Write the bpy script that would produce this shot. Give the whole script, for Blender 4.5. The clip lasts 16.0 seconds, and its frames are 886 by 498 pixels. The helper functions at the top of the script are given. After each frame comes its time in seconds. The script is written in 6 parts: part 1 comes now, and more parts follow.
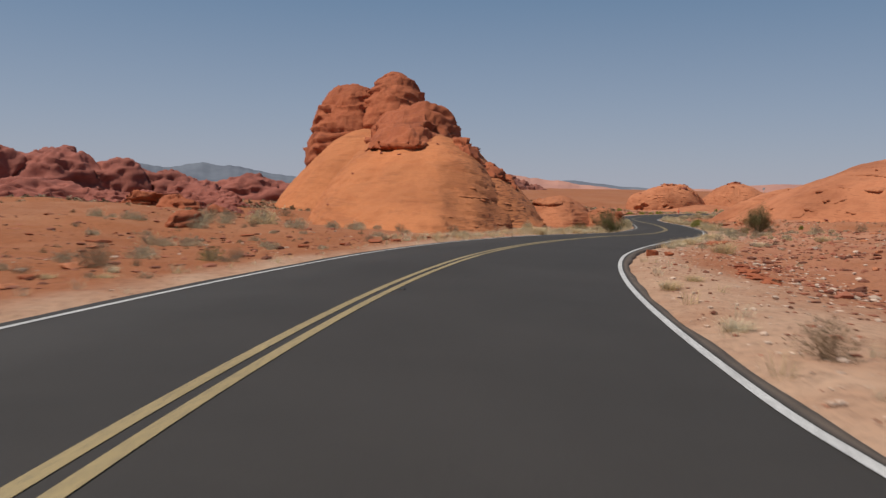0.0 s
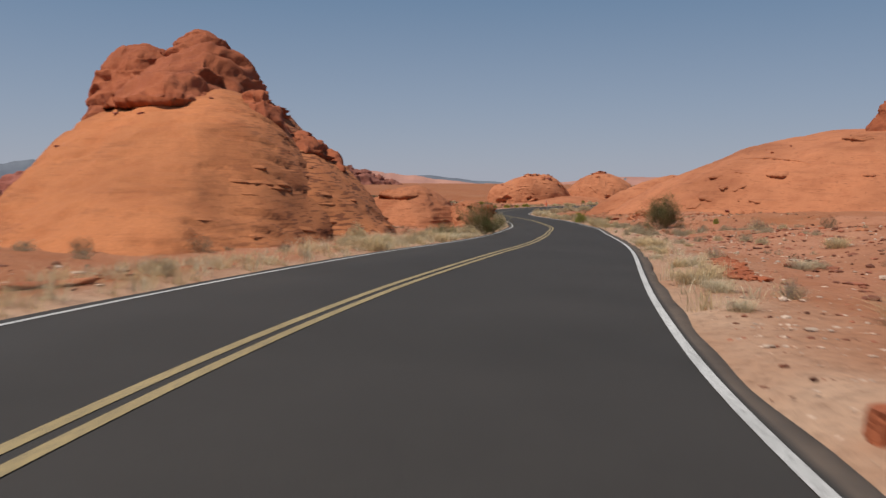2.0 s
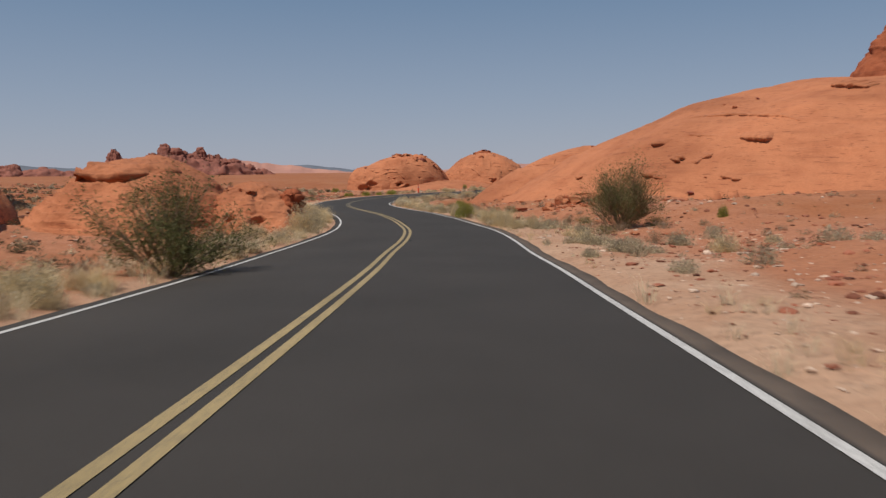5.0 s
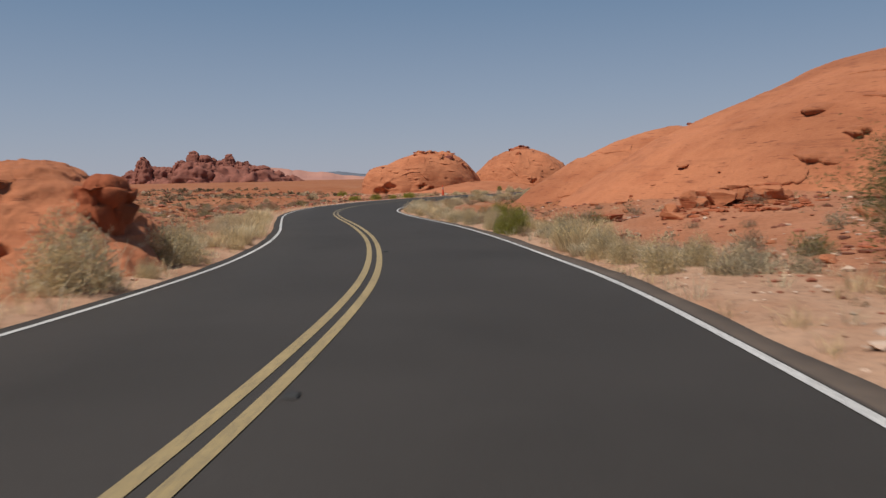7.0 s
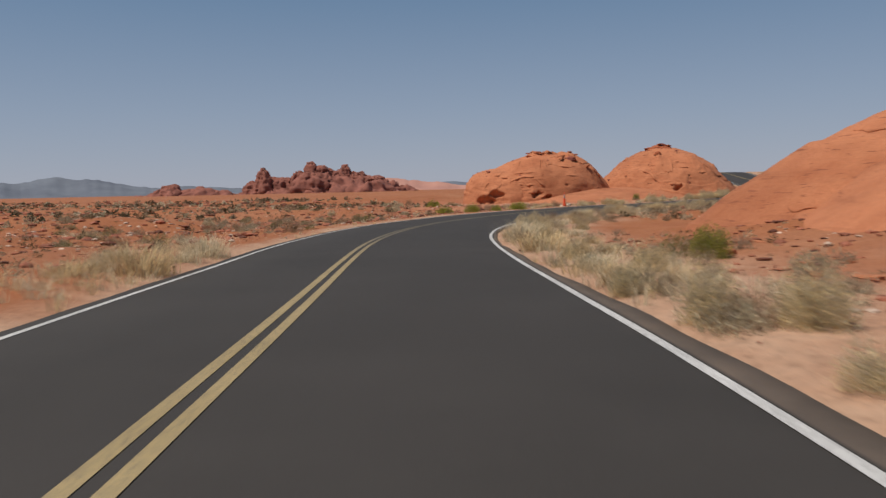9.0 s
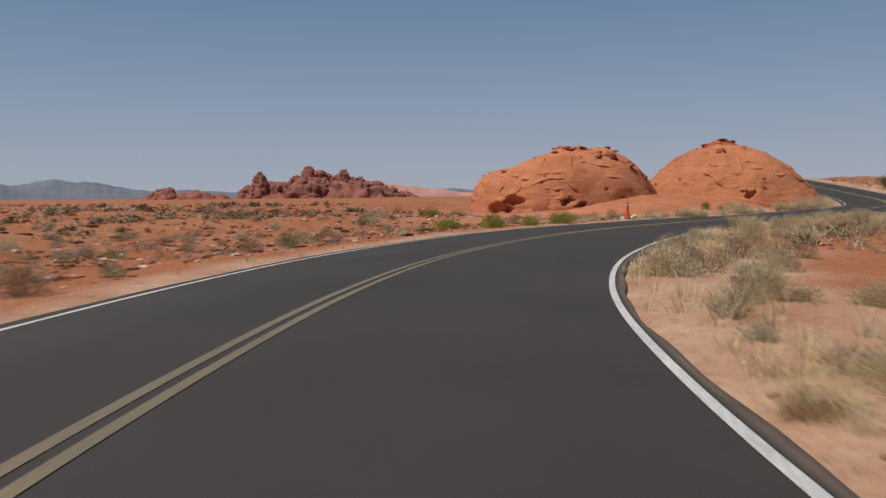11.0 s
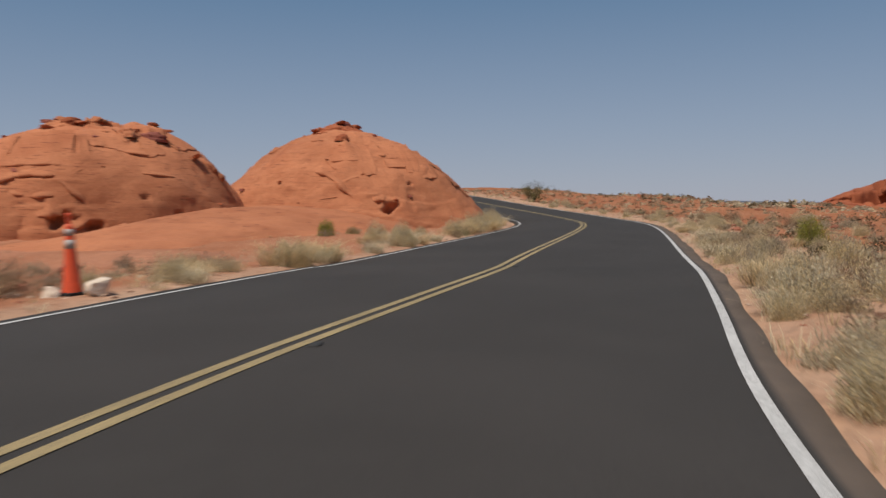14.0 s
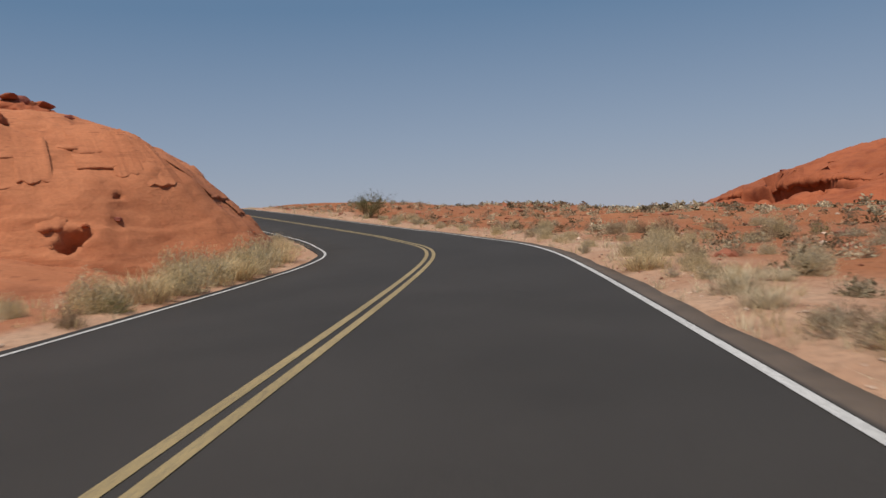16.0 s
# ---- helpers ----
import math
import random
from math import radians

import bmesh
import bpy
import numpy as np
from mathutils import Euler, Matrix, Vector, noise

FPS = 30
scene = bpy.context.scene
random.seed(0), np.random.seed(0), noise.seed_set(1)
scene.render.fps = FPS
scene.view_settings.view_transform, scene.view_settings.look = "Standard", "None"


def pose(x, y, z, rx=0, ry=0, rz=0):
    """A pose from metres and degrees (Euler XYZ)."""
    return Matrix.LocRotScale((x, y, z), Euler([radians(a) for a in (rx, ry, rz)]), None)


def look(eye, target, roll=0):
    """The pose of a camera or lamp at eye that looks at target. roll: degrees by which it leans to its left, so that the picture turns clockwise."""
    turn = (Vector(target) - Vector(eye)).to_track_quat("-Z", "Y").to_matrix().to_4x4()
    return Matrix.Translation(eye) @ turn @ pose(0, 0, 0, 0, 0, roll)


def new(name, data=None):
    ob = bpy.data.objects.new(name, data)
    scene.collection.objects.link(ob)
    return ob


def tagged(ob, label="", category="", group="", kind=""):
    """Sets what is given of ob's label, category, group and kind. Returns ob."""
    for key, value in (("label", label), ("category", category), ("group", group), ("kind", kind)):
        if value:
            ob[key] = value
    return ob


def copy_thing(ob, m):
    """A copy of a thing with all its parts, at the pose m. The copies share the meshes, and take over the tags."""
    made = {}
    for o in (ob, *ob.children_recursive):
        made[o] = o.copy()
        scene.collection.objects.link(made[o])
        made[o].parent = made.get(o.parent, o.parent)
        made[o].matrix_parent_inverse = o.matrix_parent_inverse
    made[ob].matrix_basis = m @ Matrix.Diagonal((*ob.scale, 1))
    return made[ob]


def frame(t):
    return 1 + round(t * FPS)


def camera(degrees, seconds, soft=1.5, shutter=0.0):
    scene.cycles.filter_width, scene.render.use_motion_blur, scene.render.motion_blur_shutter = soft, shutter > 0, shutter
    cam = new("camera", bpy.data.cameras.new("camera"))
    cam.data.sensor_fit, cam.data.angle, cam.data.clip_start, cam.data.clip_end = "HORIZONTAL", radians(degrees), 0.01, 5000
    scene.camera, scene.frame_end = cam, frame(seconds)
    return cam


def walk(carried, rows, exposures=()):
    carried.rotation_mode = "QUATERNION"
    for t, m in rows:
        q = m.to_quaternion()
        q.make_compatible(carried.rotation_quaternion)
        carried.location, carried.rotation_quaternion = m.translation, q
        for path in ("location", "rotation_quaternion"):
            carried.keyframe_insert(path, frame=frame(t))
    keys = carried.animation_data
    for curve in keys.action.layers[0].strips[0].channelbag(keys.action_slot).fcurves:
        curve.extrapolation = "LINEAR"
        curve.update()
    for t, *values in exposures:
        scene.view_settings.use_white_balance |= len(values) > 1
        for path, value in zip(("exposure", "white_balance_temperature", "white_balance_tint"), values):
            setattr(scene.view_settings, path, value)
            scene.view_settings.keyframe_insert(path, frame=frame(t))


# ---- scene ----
# camera and its way: a car's view along the right lane
cam = camera(59.0, 16.0, soft=1.4, shutter=0.35)
ROWS = [  # seconds, place, yaw, pitch, roll
    (0.0, 0.01, 0.26, 1.25, -0.96, -4.67, -1.11),
    (0.5, 0.56, 5.37, 1.09, -3.05, -4.75, -1.45),
    (1.0, 1.34, 10.45, 0.92, -5.73, -4.75, -1.42),
    (1.5, 2.31, 15.38, 0.76, -8.49, -4.73, -1.20),
    (2.0, 3.49, 20.23, 0.62, -11.41, -4.86, -0.46),
    (2.5, 4.90, 25.06, 0.47, -14.48, -4.70, -0.13),
    (3.0, 6.65, 29.87, 0.32, -17.26, -4.87, -0.33),
    (3.5, 8.62, 34.64, 0.16, -19.51, -5.12, -0.37),
    (4.0, 10.62, 39.36, -0.02, -20.36, -5.77, -0.33),
    (4.5, 12.58, 44.08, -0.24, -20.49, -5.82, -0.01),
    (5.0, 14.49, 48.84, -0.47, -20.11, -5.66, 0.41),
    (5.5, 16.33, 53.61, -0.69, -19.52, -5.44, 0.80),
    (6.0, 18.10, 58.30, -0.92, -19.05, -5.32, 0.96),
    (6.5, 19.76, 62.78, -1.12, -18.43, -5.34, 0.94),
    (7.0, 21.37, 67.34, -1.31, -17.83, -5.23, 0.99),
    (7.5, 23.12, 72.04, -1.44, -16.63, -4.97, 1.53),
    (8.0, 24.72, 76.84, -1.53, -14.30, -4.90, 1.55),
    (8.5, 26.03, 81.75, -1.63, -11.85, -4.59, 1.27),
    (9.0, 27.12, 86.71, -1.67, -9.44, -4.37, 1.22),
    (9.5, 27.97, 91.79, -1.70, -7.33, -4.17, 1.58),
    (10.0, 28.69, 96.94, -1.78, -6.35, -4.10, 1.70),
    (10.5, 29.46, 102.09, -1.87, -7.06, -3.98, 1.33),
    (11.0, 30.40, 107.20, -1.94, -9.43, -3.86, 0.52),
    (11.5, 31.65, 112.26, -2.01, -12.83, -3.88, -0.20),
    (12.0, 33.32, 117.26, -2.05, -16.39, -3.81, -0.11),
    (12.5, 35.43, 122.09, -2.07, -20.48, -3.94, -0.08),
    (13.0, 37.95, 126.64, -2.09, -25.85, -3.50, 0.22),
    (13.5, 40.89, 130.88, -2.07, -31.76, -3.18, 0.45),
    (14.0, 44.27, 134.66, -2.05, -37.53, -3.07, 0.52),
    (14.5, 47.95, 138.02, -2.04, -42.49, -3.07, 0.63),
    (15.0, 51.70, 141.07, -2.00, -45.93, -2.77, 1.66),
    (15.5, 55.18, 144.02, -2.00, -47.13, -2.50, 2.36),
    (16.0, 58.49, 146.99, -2.03, -47.66, -2.17, 3.31),
]
walk(cam, [(t, pose(x, y, z, 90 + pitch, roll, yaw)) for t, x, y, z, yaw, pitch, roll in ROWS])

# ---- daylight ----
SUN_AZ, SUN_EL = -105.0, 62.0  # degrees, clockwise from +y; height
world = bpy.data.worlds.new("desert_sky")
scene.world = world
world.use_nodes = True
wn = world.node_tree
sky = wn.nodes.new("ShaderNodeTexSky")
sky.sky_type, sky.sun_disc = "NISHITA", False
sky.sun_elevation, sky.sun_rotation = radians(SUN_EL), radians(SUN_AZ)
sky.altitude, sky.air_density, sky.dust_density, sky.ozone_density = 300, 1.0, 0.3, 3.2
wn.nodes["Background"].inputs["Strength"].default_value = 0.068
haze = wn.nodes.new("ShaderNodeMix")  # desert dust in the air
haze.data_type = "RGBA"
way = wn.nodes.new("ShaderNodeTexCoord")
split = wn.nodes.new("ShaderNodeSeparateXYZ")
wn.links.new(way.outputs["Generated"], split.inputs[0])
tint, amount = wn.nodes.new("ShaderNodeValToRGB"), wn.nodes.new("ShaderNodeValToRGB")
for node, stops in ((tint, ((0.0, (5.2, 5.6, 6.95, 1)), (0.10, (3.9, 4.75, 6.35, 1)), (0.26, (1.85, 3.2, 5.1, 1)))), (amount, ((0.0, (0.85, 0.85, 0.85, 1)), (0.25, (0.75, 0.75, 0.75, 1)), (0.7, (0.2, 0.2, 0.2, 1))))):
    node.color_ramp.elements.new(0.5)
    for e, (at_z, colour) in zip(node.color_ramp.elements, stops):
        e.position, e.color = at_z, colour
    wn.links.new(split.outputs["Z"], node.inputs[0])
wn.links.new(amount.outputs[0], haze.inputs[0])
wn.links.new(tint.outputs[0], haze.inputs[7])
wn.links.new(sky.outputs[0], haze.inputs[6])
wn.links.new(haze.outputs[2], wn.nodes["Background"].inputs["Color"])
sun = new("sun", bpy.data.lights.new("sun", "SUN"))
sun.data.energy, sun.data.angle, sun.data.color = 4.25, radians(0.55), (1.0, 0.95, 0.87)
sun.matrix_world = look((0, 0, 60), (-math.sin(radians(SUN_AZ)) * 60 * math.cos(radians(SUN_EL)), -math.cos(radians(SUN_AZ)) * 60 * math.cos(radians(SUN_EL)), 60 - 60 * math.sin(radians(SUN_EL))))
scene.view_settings.exposure = 0.0


# ---- materials ----
def shader(name, rough=0.9):
    m = bpy.data.materials.new(name)
    m.use_nodes = True
    nt = m.node_tree
    b = nt.nodes["Principled BSDF"]
    b.inputs["Roughness"].default_value = rough
    b.inputs["Specular IOR Level"].default_value = 0.25
    return m, nt, b


def noise_node(nt, scale, detail=6.0, rough=0.6, stretch=(1, 1, 1), space="Object", dip=(0, 0, 0)):
    tc, mp, n = nt.nodes.new("ShaderNodeTexCoord"), nt.nodes.new("ShaderNodeMapping"), nt.nodes.new("ShaderNodeTexNoise")
    mp.inputs["Scale"].default_value, mp.inputs["Rotation"].default_value = stretch, dip
    n.inputs["Scale"].default_value, n.inputs["Detail"].default_value, n.inputs["Roughness"].default_value = scale, detail, rough
    nt.links.new(tc.outputs[space], mp.inputs[0])
    nt.links.new(mp.outputs[0], n.inputs["Vector"])
    return n.outputs["Fac"]


def ramp(nt, fac, stops):
    r = nt.nodes.new("ShaderNodeValToRGB")
    while len(r.color_ramp.elements) < len(stops):
        r.color_ramp.elements.new(0.5)
    for e, (p, c) in zip(r.color_ramp.elements, stops):
        e.position, e.color = p, (*c, 1)
    nt.links.new(fac, r.inputs[0])
    return r.outputs[0]


def mix(nt, fac, a, b, mode="MIX"):
    n = nt.nodes.new("ShaderNodeMix")
    n.data_type, n.blend_type = "RGBA", mode
    for socket, v in ((n.inputs[0], fac), (n.inputs[6], a), (n.inputs[7], b)):
        if isinstance(v, (int, float)):
            socket.default_value = v
        elif isinstance(v, tuple):
            socket.default_value = (*v, 1)
        else:
            nt.links.new(v, socket)
    return n.outputs[2]


def bump(nt, b, height, strength, distance):
    n = nt.nodes.new("ShaderNodeBump")
    n.inputs["Strength"].default_value, n.inputs["Distance"].default_value = strength, distance
    nt.links.new(height, n.inputs["Height"])
    nt.links.new(n.outputs[0], b.inputs["Normal"])
    return n


def rock_material(name, light, mid, dark, scale=0.35, layers=3.0, dash=0.0, sided=True, fine=0.56):
    """Layered sandstone: broad stains, fine bedding lines, grit."""
    m, nt, b = shader(name, 0.93)
    broad = noise_node(nt, scale, 5, 0.62)
    beds = noise_node(nt, 1.0, 7, 0.7, (0.25, 0.25, layers))
    grit = noise_node(nt, 9.0, 5, 0.7)
    base = ramp(nt, broad, [(0.3, mid), (0.52, light), (0.75, mid)])
    base = mix(nt, ramp(nt, beds, [(0.54, (0, 0, 0)), (0.75, (0.5, 0.5, 0.5))]), base, dark)
    base = mix(nt, 0.35, base, ramp(nt, grit, [(0.3, (0.55, 0.5, 0.47)), (0.7, (1.25, 1.2, 1.15))]), "MULTIPLY")
    stain = noise_node(nt, 0.09, 4, 0.6, (1, 1, 1.6))
    base = mix(nt, 0.8, base, ramp(nt, stain, [(0.32, (0.72, 0.68, 0.66)), (0.5, (1, 1, 1)), (0.68, (1.16, 1.14, 1.12))]), "MULTIPLY")
    if dash:  # short dark ledge lines that dip to one side
        lines = noise_node(nt, 1.0, 3, 0.5, (1.7, 1.4, 13.0), dip=(0.16, 0.3, 0))
        where = ramp(nt, noise_node(nt, 0.11, 3, 0.5), [(0.36, (0.1, 0.1, 0.1)), (0.5, (1, 1, 1))])
        if sided:
            tc, xyz, side = nt.nodes.new("ShaderNodeTexCoord"), nt.nodes.new("ShaderNodeSeparateXYZ"), nt.nodes.new("ShaderNodeMapRange")
            nt.links.new(tc.outputs["Object"], xyz.inputs[0])
            nt.links.new(xyz.outputs["X"], side.inputs["Value"])  # the beds break out on the road side
            side.inputs["From Min"].default_value, side.inputs["From Max"].default_value, side.inputs["To Min"].default_value = 0.0, 4.5, 0.04
            where = mix(nt, 1.0, where, side.outputs[0], "MULTIPLY")
        base = mix(nt, mix(nt, 1.0, where, ramp(nt, lines, [(fine, (0, 0, 0)), (fine + 0.025, (dash, dash, dash))]), "MULTIPLY"), base, dark)
    nt.links.new(base, b.inputs["Base Color"])
    add = nt.nodes.new("ShaderNodeMath")
    nt.links.new(beds, add.inputs[0])
    nt.links.new(grit, add.inputs[1])
    bump(nt, b, add.outputs[0], 0.45, 0.1)
    return m


ROCK = rock_material("orange_sandstone", (0.45, 0.172, 0.082), (0.37, 0.128, 0.059), (0.15, 0.045, 0.024), dash=0.6, sided=False, fine=0.63)
ROCK_LINED = rock_material("lined_orange_sandstone", (0.46, 0.170, 0.068), (0.395, 0.133, 0.051), (0.11, 0.034, 0.018), 0.35, 3.0, 0.7, fine=0.55)
ROCK_RED = rock_material("red_sandstone", (0.36, 0.108, 0.047), (0.26, 0.07, 0.032), (0.10, 0.028, 0.017), 0.5, 2.2)
ROCK_DARK = rock_material("dark_red_sandstone", (0.27, 0.105, 0.075), (0.19, 0.07, 0.052), (0.07, 0.028, 0.024), 0.05, 0.4)


def ground_material():
    """Red sand and grit, paler gravel where the "verge" value of the sheet is high."""
    m, nt, b = shader("desert_sand", 0.95)
    broad, mid, grit = noise_node(nt, 0.035, 5, 0.6), noise_node(nt, 0.5, 6, 0.65), noise_node(nt, 7.0, 5, 0.75)
    at = nt.nodes.new("ShaderNodeAttribute")
    at.attribute_name = "verge"
    sand = ramp(nt, broad, [(0.35, (0.258, 0.076, 0.024)), (0.55, (0.295, 0.096, 0.032)), (0.7, (0.222, 0.058, 0.020))])
    sand = mix(nt, ramp(nt, mid, [(0.45, (0, 0, 0)), (0.62, (0.3, 0.3, 0.3))]), sand, (0.35, 0.142, 0.064))
    pale = ramp(nt, mid, [(0.35, (0.37, 0.20, 0.12)), (0.65, (0.46, 0.29, 0.19))])
    slick = nt.nodes.new("ShaderNodeAttribute")
    slick.attribute_name = "slick"
    sand = mix(nt, slick.outputs["Fac"], sand, ramp(nt, mid, [(0.35, (0.345, 0.132, 0.066)), (0.65, (0.41, 0.17, 0.092))]))
    base = mix(nt, at.outputs["Fac"], sand, pale)
    base = mix(nt, 0.5, base, ramp(nt, grit, [(0.34, (0.42, 0.38, 0.36)), (0.5, (1, 1, 1)), (0.72, (1.3, 1.25, 1.2))]), "MULTIPLY")
    nt.links.new(base, b.inputs["Base Color"])
    bump(nt, b, grit, 0.8, 0.06)
    return m


SAND = ground_material()


def asphalt_material():
    m, nt, b = shader("asphalt", 0.82)
    wear, grit = noise_node(nt, 0.35, 4, 0.5), noise_node(nt, 60.0, 3, 0.8)
    base = ramp(nt, wear, [(0.3, (0.035, 0.030, 0.0258)), (0.7, (0.045, 0.0385, 0.0335))])
    base = mix(nt, 0.6, base, ramp(nt, grit, [(0.3, (0.55, 0.55, 0.55)), (0.7, (1.4, 1.4, 1.4))]), "MULTIPLY")
    blotch = noise_node(nt, 1.6, 6, 0.65, (1, 1, 1))
    base = mix(nt, ramp(nt, blotch, [(0.45, (0, 0, 0)), (0.75, (0.3, 0.3, 0.3))]), base, (0.050, 0.043, 0.037))
    at = nt.nodes.new("ShaderNodeAttribute")
    at.attribute_name = "dust"  # brown grit washed over the outer edge
    worn = mix(nt, at.outputs["Fac"], (0.0, 0.0, 0.0), ramp(nt, blotch, [(0.3, (0.45, 0.45, 0.45)), (0.7, (0.9, 0.9, 0.9))]))
    base = mix(nt, worn, base, (0.165, 0.118, 0.086))
    nt.links.new(base, b.inputs["Base Color"])
    bump(nt, b, grit, 0.5, 0.01)
    return m


def paint_material(name, colour, worn):
    m, nt, b = shader(name, 0.7)
    wear = noise_node(nt, 26.0, 6, 0.8)
    broad = noise_node(nt, 0.8, 3, 0.5)
    base = mix(nt, ramp(nt, wear, [(0.46, (0, 0, 0)), (0.60, (0.9, 0.9, 0.9))]), colour, worn)
    gone = nt.nodes.new("ShaderNodeAttribute")
    gone.attribute_name = "wear"
    base = mix(nt, gone.outputs["Fac"], base, (0.105, 0.092, 0.075))
    base = mix(nt, 0.4, base, ramp(nt, broad, [(0.3, (0.55, 0.55, 0.55)), (0.7, (1.1, 1.1, 1.1))]), "MULTIPLY")
    nt.links.new(base, b.inputs["Base Color"])
    bump(nt, b, wear, 0.3, 0.005)
    return m


ASPHALT = asphalt_material()
WHITE_LINE = paint_material("white_road_paint", (0.56, 0.54, 0.51), (0.26, 0.24, 0.225))
YELLOW_LINE = paint_material("yellow_road_paint", (0.36, 0.265, 0.125), (0.17, 0.135, 0.085))


# far slopes: the haze of the air is put into the base colour
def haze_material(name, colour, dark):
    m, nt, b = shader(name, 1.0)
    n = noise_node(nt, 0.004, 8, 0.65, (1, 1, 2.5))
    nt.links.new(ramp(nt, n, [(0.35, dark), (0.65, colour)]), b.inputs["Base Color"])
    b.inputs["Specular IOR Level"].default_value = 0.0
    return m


ROCK_PURPLE = rock_material("purple_red_sandstone", (0.31, 0.105, 0.075), (0.24, 0.075, 0.055), (0.11, 0.04, 0.032), 0.3, 1.2)
# distance haze painted in as muted grey-blue and pale pink
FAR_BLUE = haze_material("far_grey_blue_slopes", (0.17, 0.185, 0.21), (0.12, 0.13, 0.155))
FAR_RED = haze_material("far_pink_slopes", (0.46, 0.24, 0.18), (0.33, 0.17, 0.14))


# ---- tools for meshes ----
def mesh_from(name, verts, faces, material, smooth=True):
    me = bpy.data.meshes.new(name)
    me.from_pydata([tuple(v) for v in verts], [], [tuple(f) for f in faces])
    me.materials.append(material)
    if smooth:
        me.polygons.foreach_set("use_smooth", np.ones(len(me.polygons), bool))
    me.update()
    return me


def grid_mesh(name, V, material, smooth=True, closed=False):
    """V: rows x columns x 3. closed: the columns go round."""
    r, c = V.shape[:2]
    me = bpy.data.meshes.new(name)
    n = c if closed else c - 1
    i, j = np.meshgrid(np.arange(r - 1), np.arange(n), indexing="ij")
    k = (j + 1) % c
    q = np.stack([i * c + j, i * c + k, (i + 1) * c + k, (i + 1) * c + j], -1).reshape(-1, 4)
    me.vertices.add(r * c)
    me.vertices.foreach_set("co", V.reshape(-1).astype(np.float32))
    me.loops.add(q.size)
    me.loops.foreach_set("vertex_index", q.reshape(-1).astype(np.int32))
    me.polygons.add(len(q))
    me.polygons.foreach_set("loop_start", np.arange(0, q.size, 4, dtype=np.int32))
    me.polygons.foreach_set("use_smooth", np.full(len(q), smooth))
    me.materials.append(material)
    me.update(calc_edges=True)
    return me


def lattice(seed):
    return np.random.RandomState(seed).rand(64, 64, 64)


LATTICE = lattice(7)


def vnoise(p):
    """Smooth value noise in -1..1 for an array of points."""
    i = np.floor(p).astype(int)
    f = p - i
    f = f * f * (3 - 2 * f)
    out = 0
    for dx in (0, 1):
        for dy in (0, 1):
            for dz in (0, 1):
                w = (f[..., 0] if dx else 1 - f[..., 0]) * (f[..., 1] if dy else 1 - f[..., 1]) * (f[..., 2] if dz else 1 - f[..., 2])
                out = out + w * LATTICE[(i[..., 0] + dx) % 64, (i[..., 1] + dy) % 64, (i[..., 2] + dz) % 64]
    return 2 * out - 1


def fbm(p, octaves=4, gain=0.5):
    out, a = 0, 1.0
    for o in range(octaves):
        out = out + a * vnoise(p * 2.03 ** o + 13.7 * o)
        a *= gain
    return out


def smooth(a, b, x):
    t = np.clip((x - a) / (b - a), 0, 1)
    return t * t * (3 - 2 * t)


# ---- the road: metres from the drive's line to the centre line, to the right edge line and to the left edge line ----
TO_CENTRE = [1.80, 1.97, 2.13, 2.25, 2.30, 2.25, 2.12, 1.94, 1.78, 1.65, 1.59, 1.55, 1.53, 1.50, 1.46, 1.39, 1.35, 1.38, 1.45, 1.55, 1.61, 1.75, 1.97, 2.27, 2.58, 2.84, 2.96, 2.90, 2.78, 2.61, 2.28, 1.95, 1.83]
TO_RIGHT = [1.86, 1.73, 1.60, 1.49, 1.41, 1.44, 1.56, 1.65, 1.75, 1.84, 1.90, 1.95, 2.02, 2.09, 2.14, 2.13, 2.07, 1.96, 1.84, 1.76, 1.73, 1.66, 1.51, 1.27, 1.03, 0.92, 0.90, 0.93, 0.99, 1.10, 1.32, 1.60, 1.86]
TO_LEFT = [4.73, 4.87, 5.02, 5.14, 5.19, 5.12, 5.00, 4.87, 4.76, 4.66, 4.58, 4.53, 4.54, 4.57, 4.59, 4.52, 4.32, 4.15, 4.05, 4.04, 4.16, 4.34, 4.66, 5.07, 5.50, 5.89, 6.19, 6.35, 6.39, 6.30, 6.09, 5.81, 5.49]


def road_points():
    """Centre line with right and left lane widths: a lead-in, the driven stretch, and the way on over the rise."""
    line = np.array([r[1:4] for r in ROWS])
    d = np.gradient(line[:, :2], axis=0)
    d /= np.linalg.norm(d, axis=1)[:, None]
    c, r, l = (np.array(v) for v in (TO_CENTRE, TO_RIGHT, TO_LEFT))
    driven = np.column_stack([line[:, 0] - d[:, 1] * c, line[:, 1] + d[:, 0] * c, line[:, 2] - 1.21, r + c, l - c])
    before = [(-4.7, -29.0, 0.02, 3.45, 2.9), (-3.6, -15.0, 0.02, 3.45, 2.9)]
    after = [(74.8, 162.4, -3.07, 3.4, 3.45), (81.5, 170.7, -2.82, 3.25, 3.4), (85.8, 179.4, -2.31, 3.25, 3.4), (91.8, 198.6, -0.75, 3.25, 3.4), (101.0, 220.2, 0.3, 3.25, 3.4), (121.4, 251.8, -0.6, 3.25, 3.4)]
    return np.vstack([before, driven, after])


ROAD = road_points()


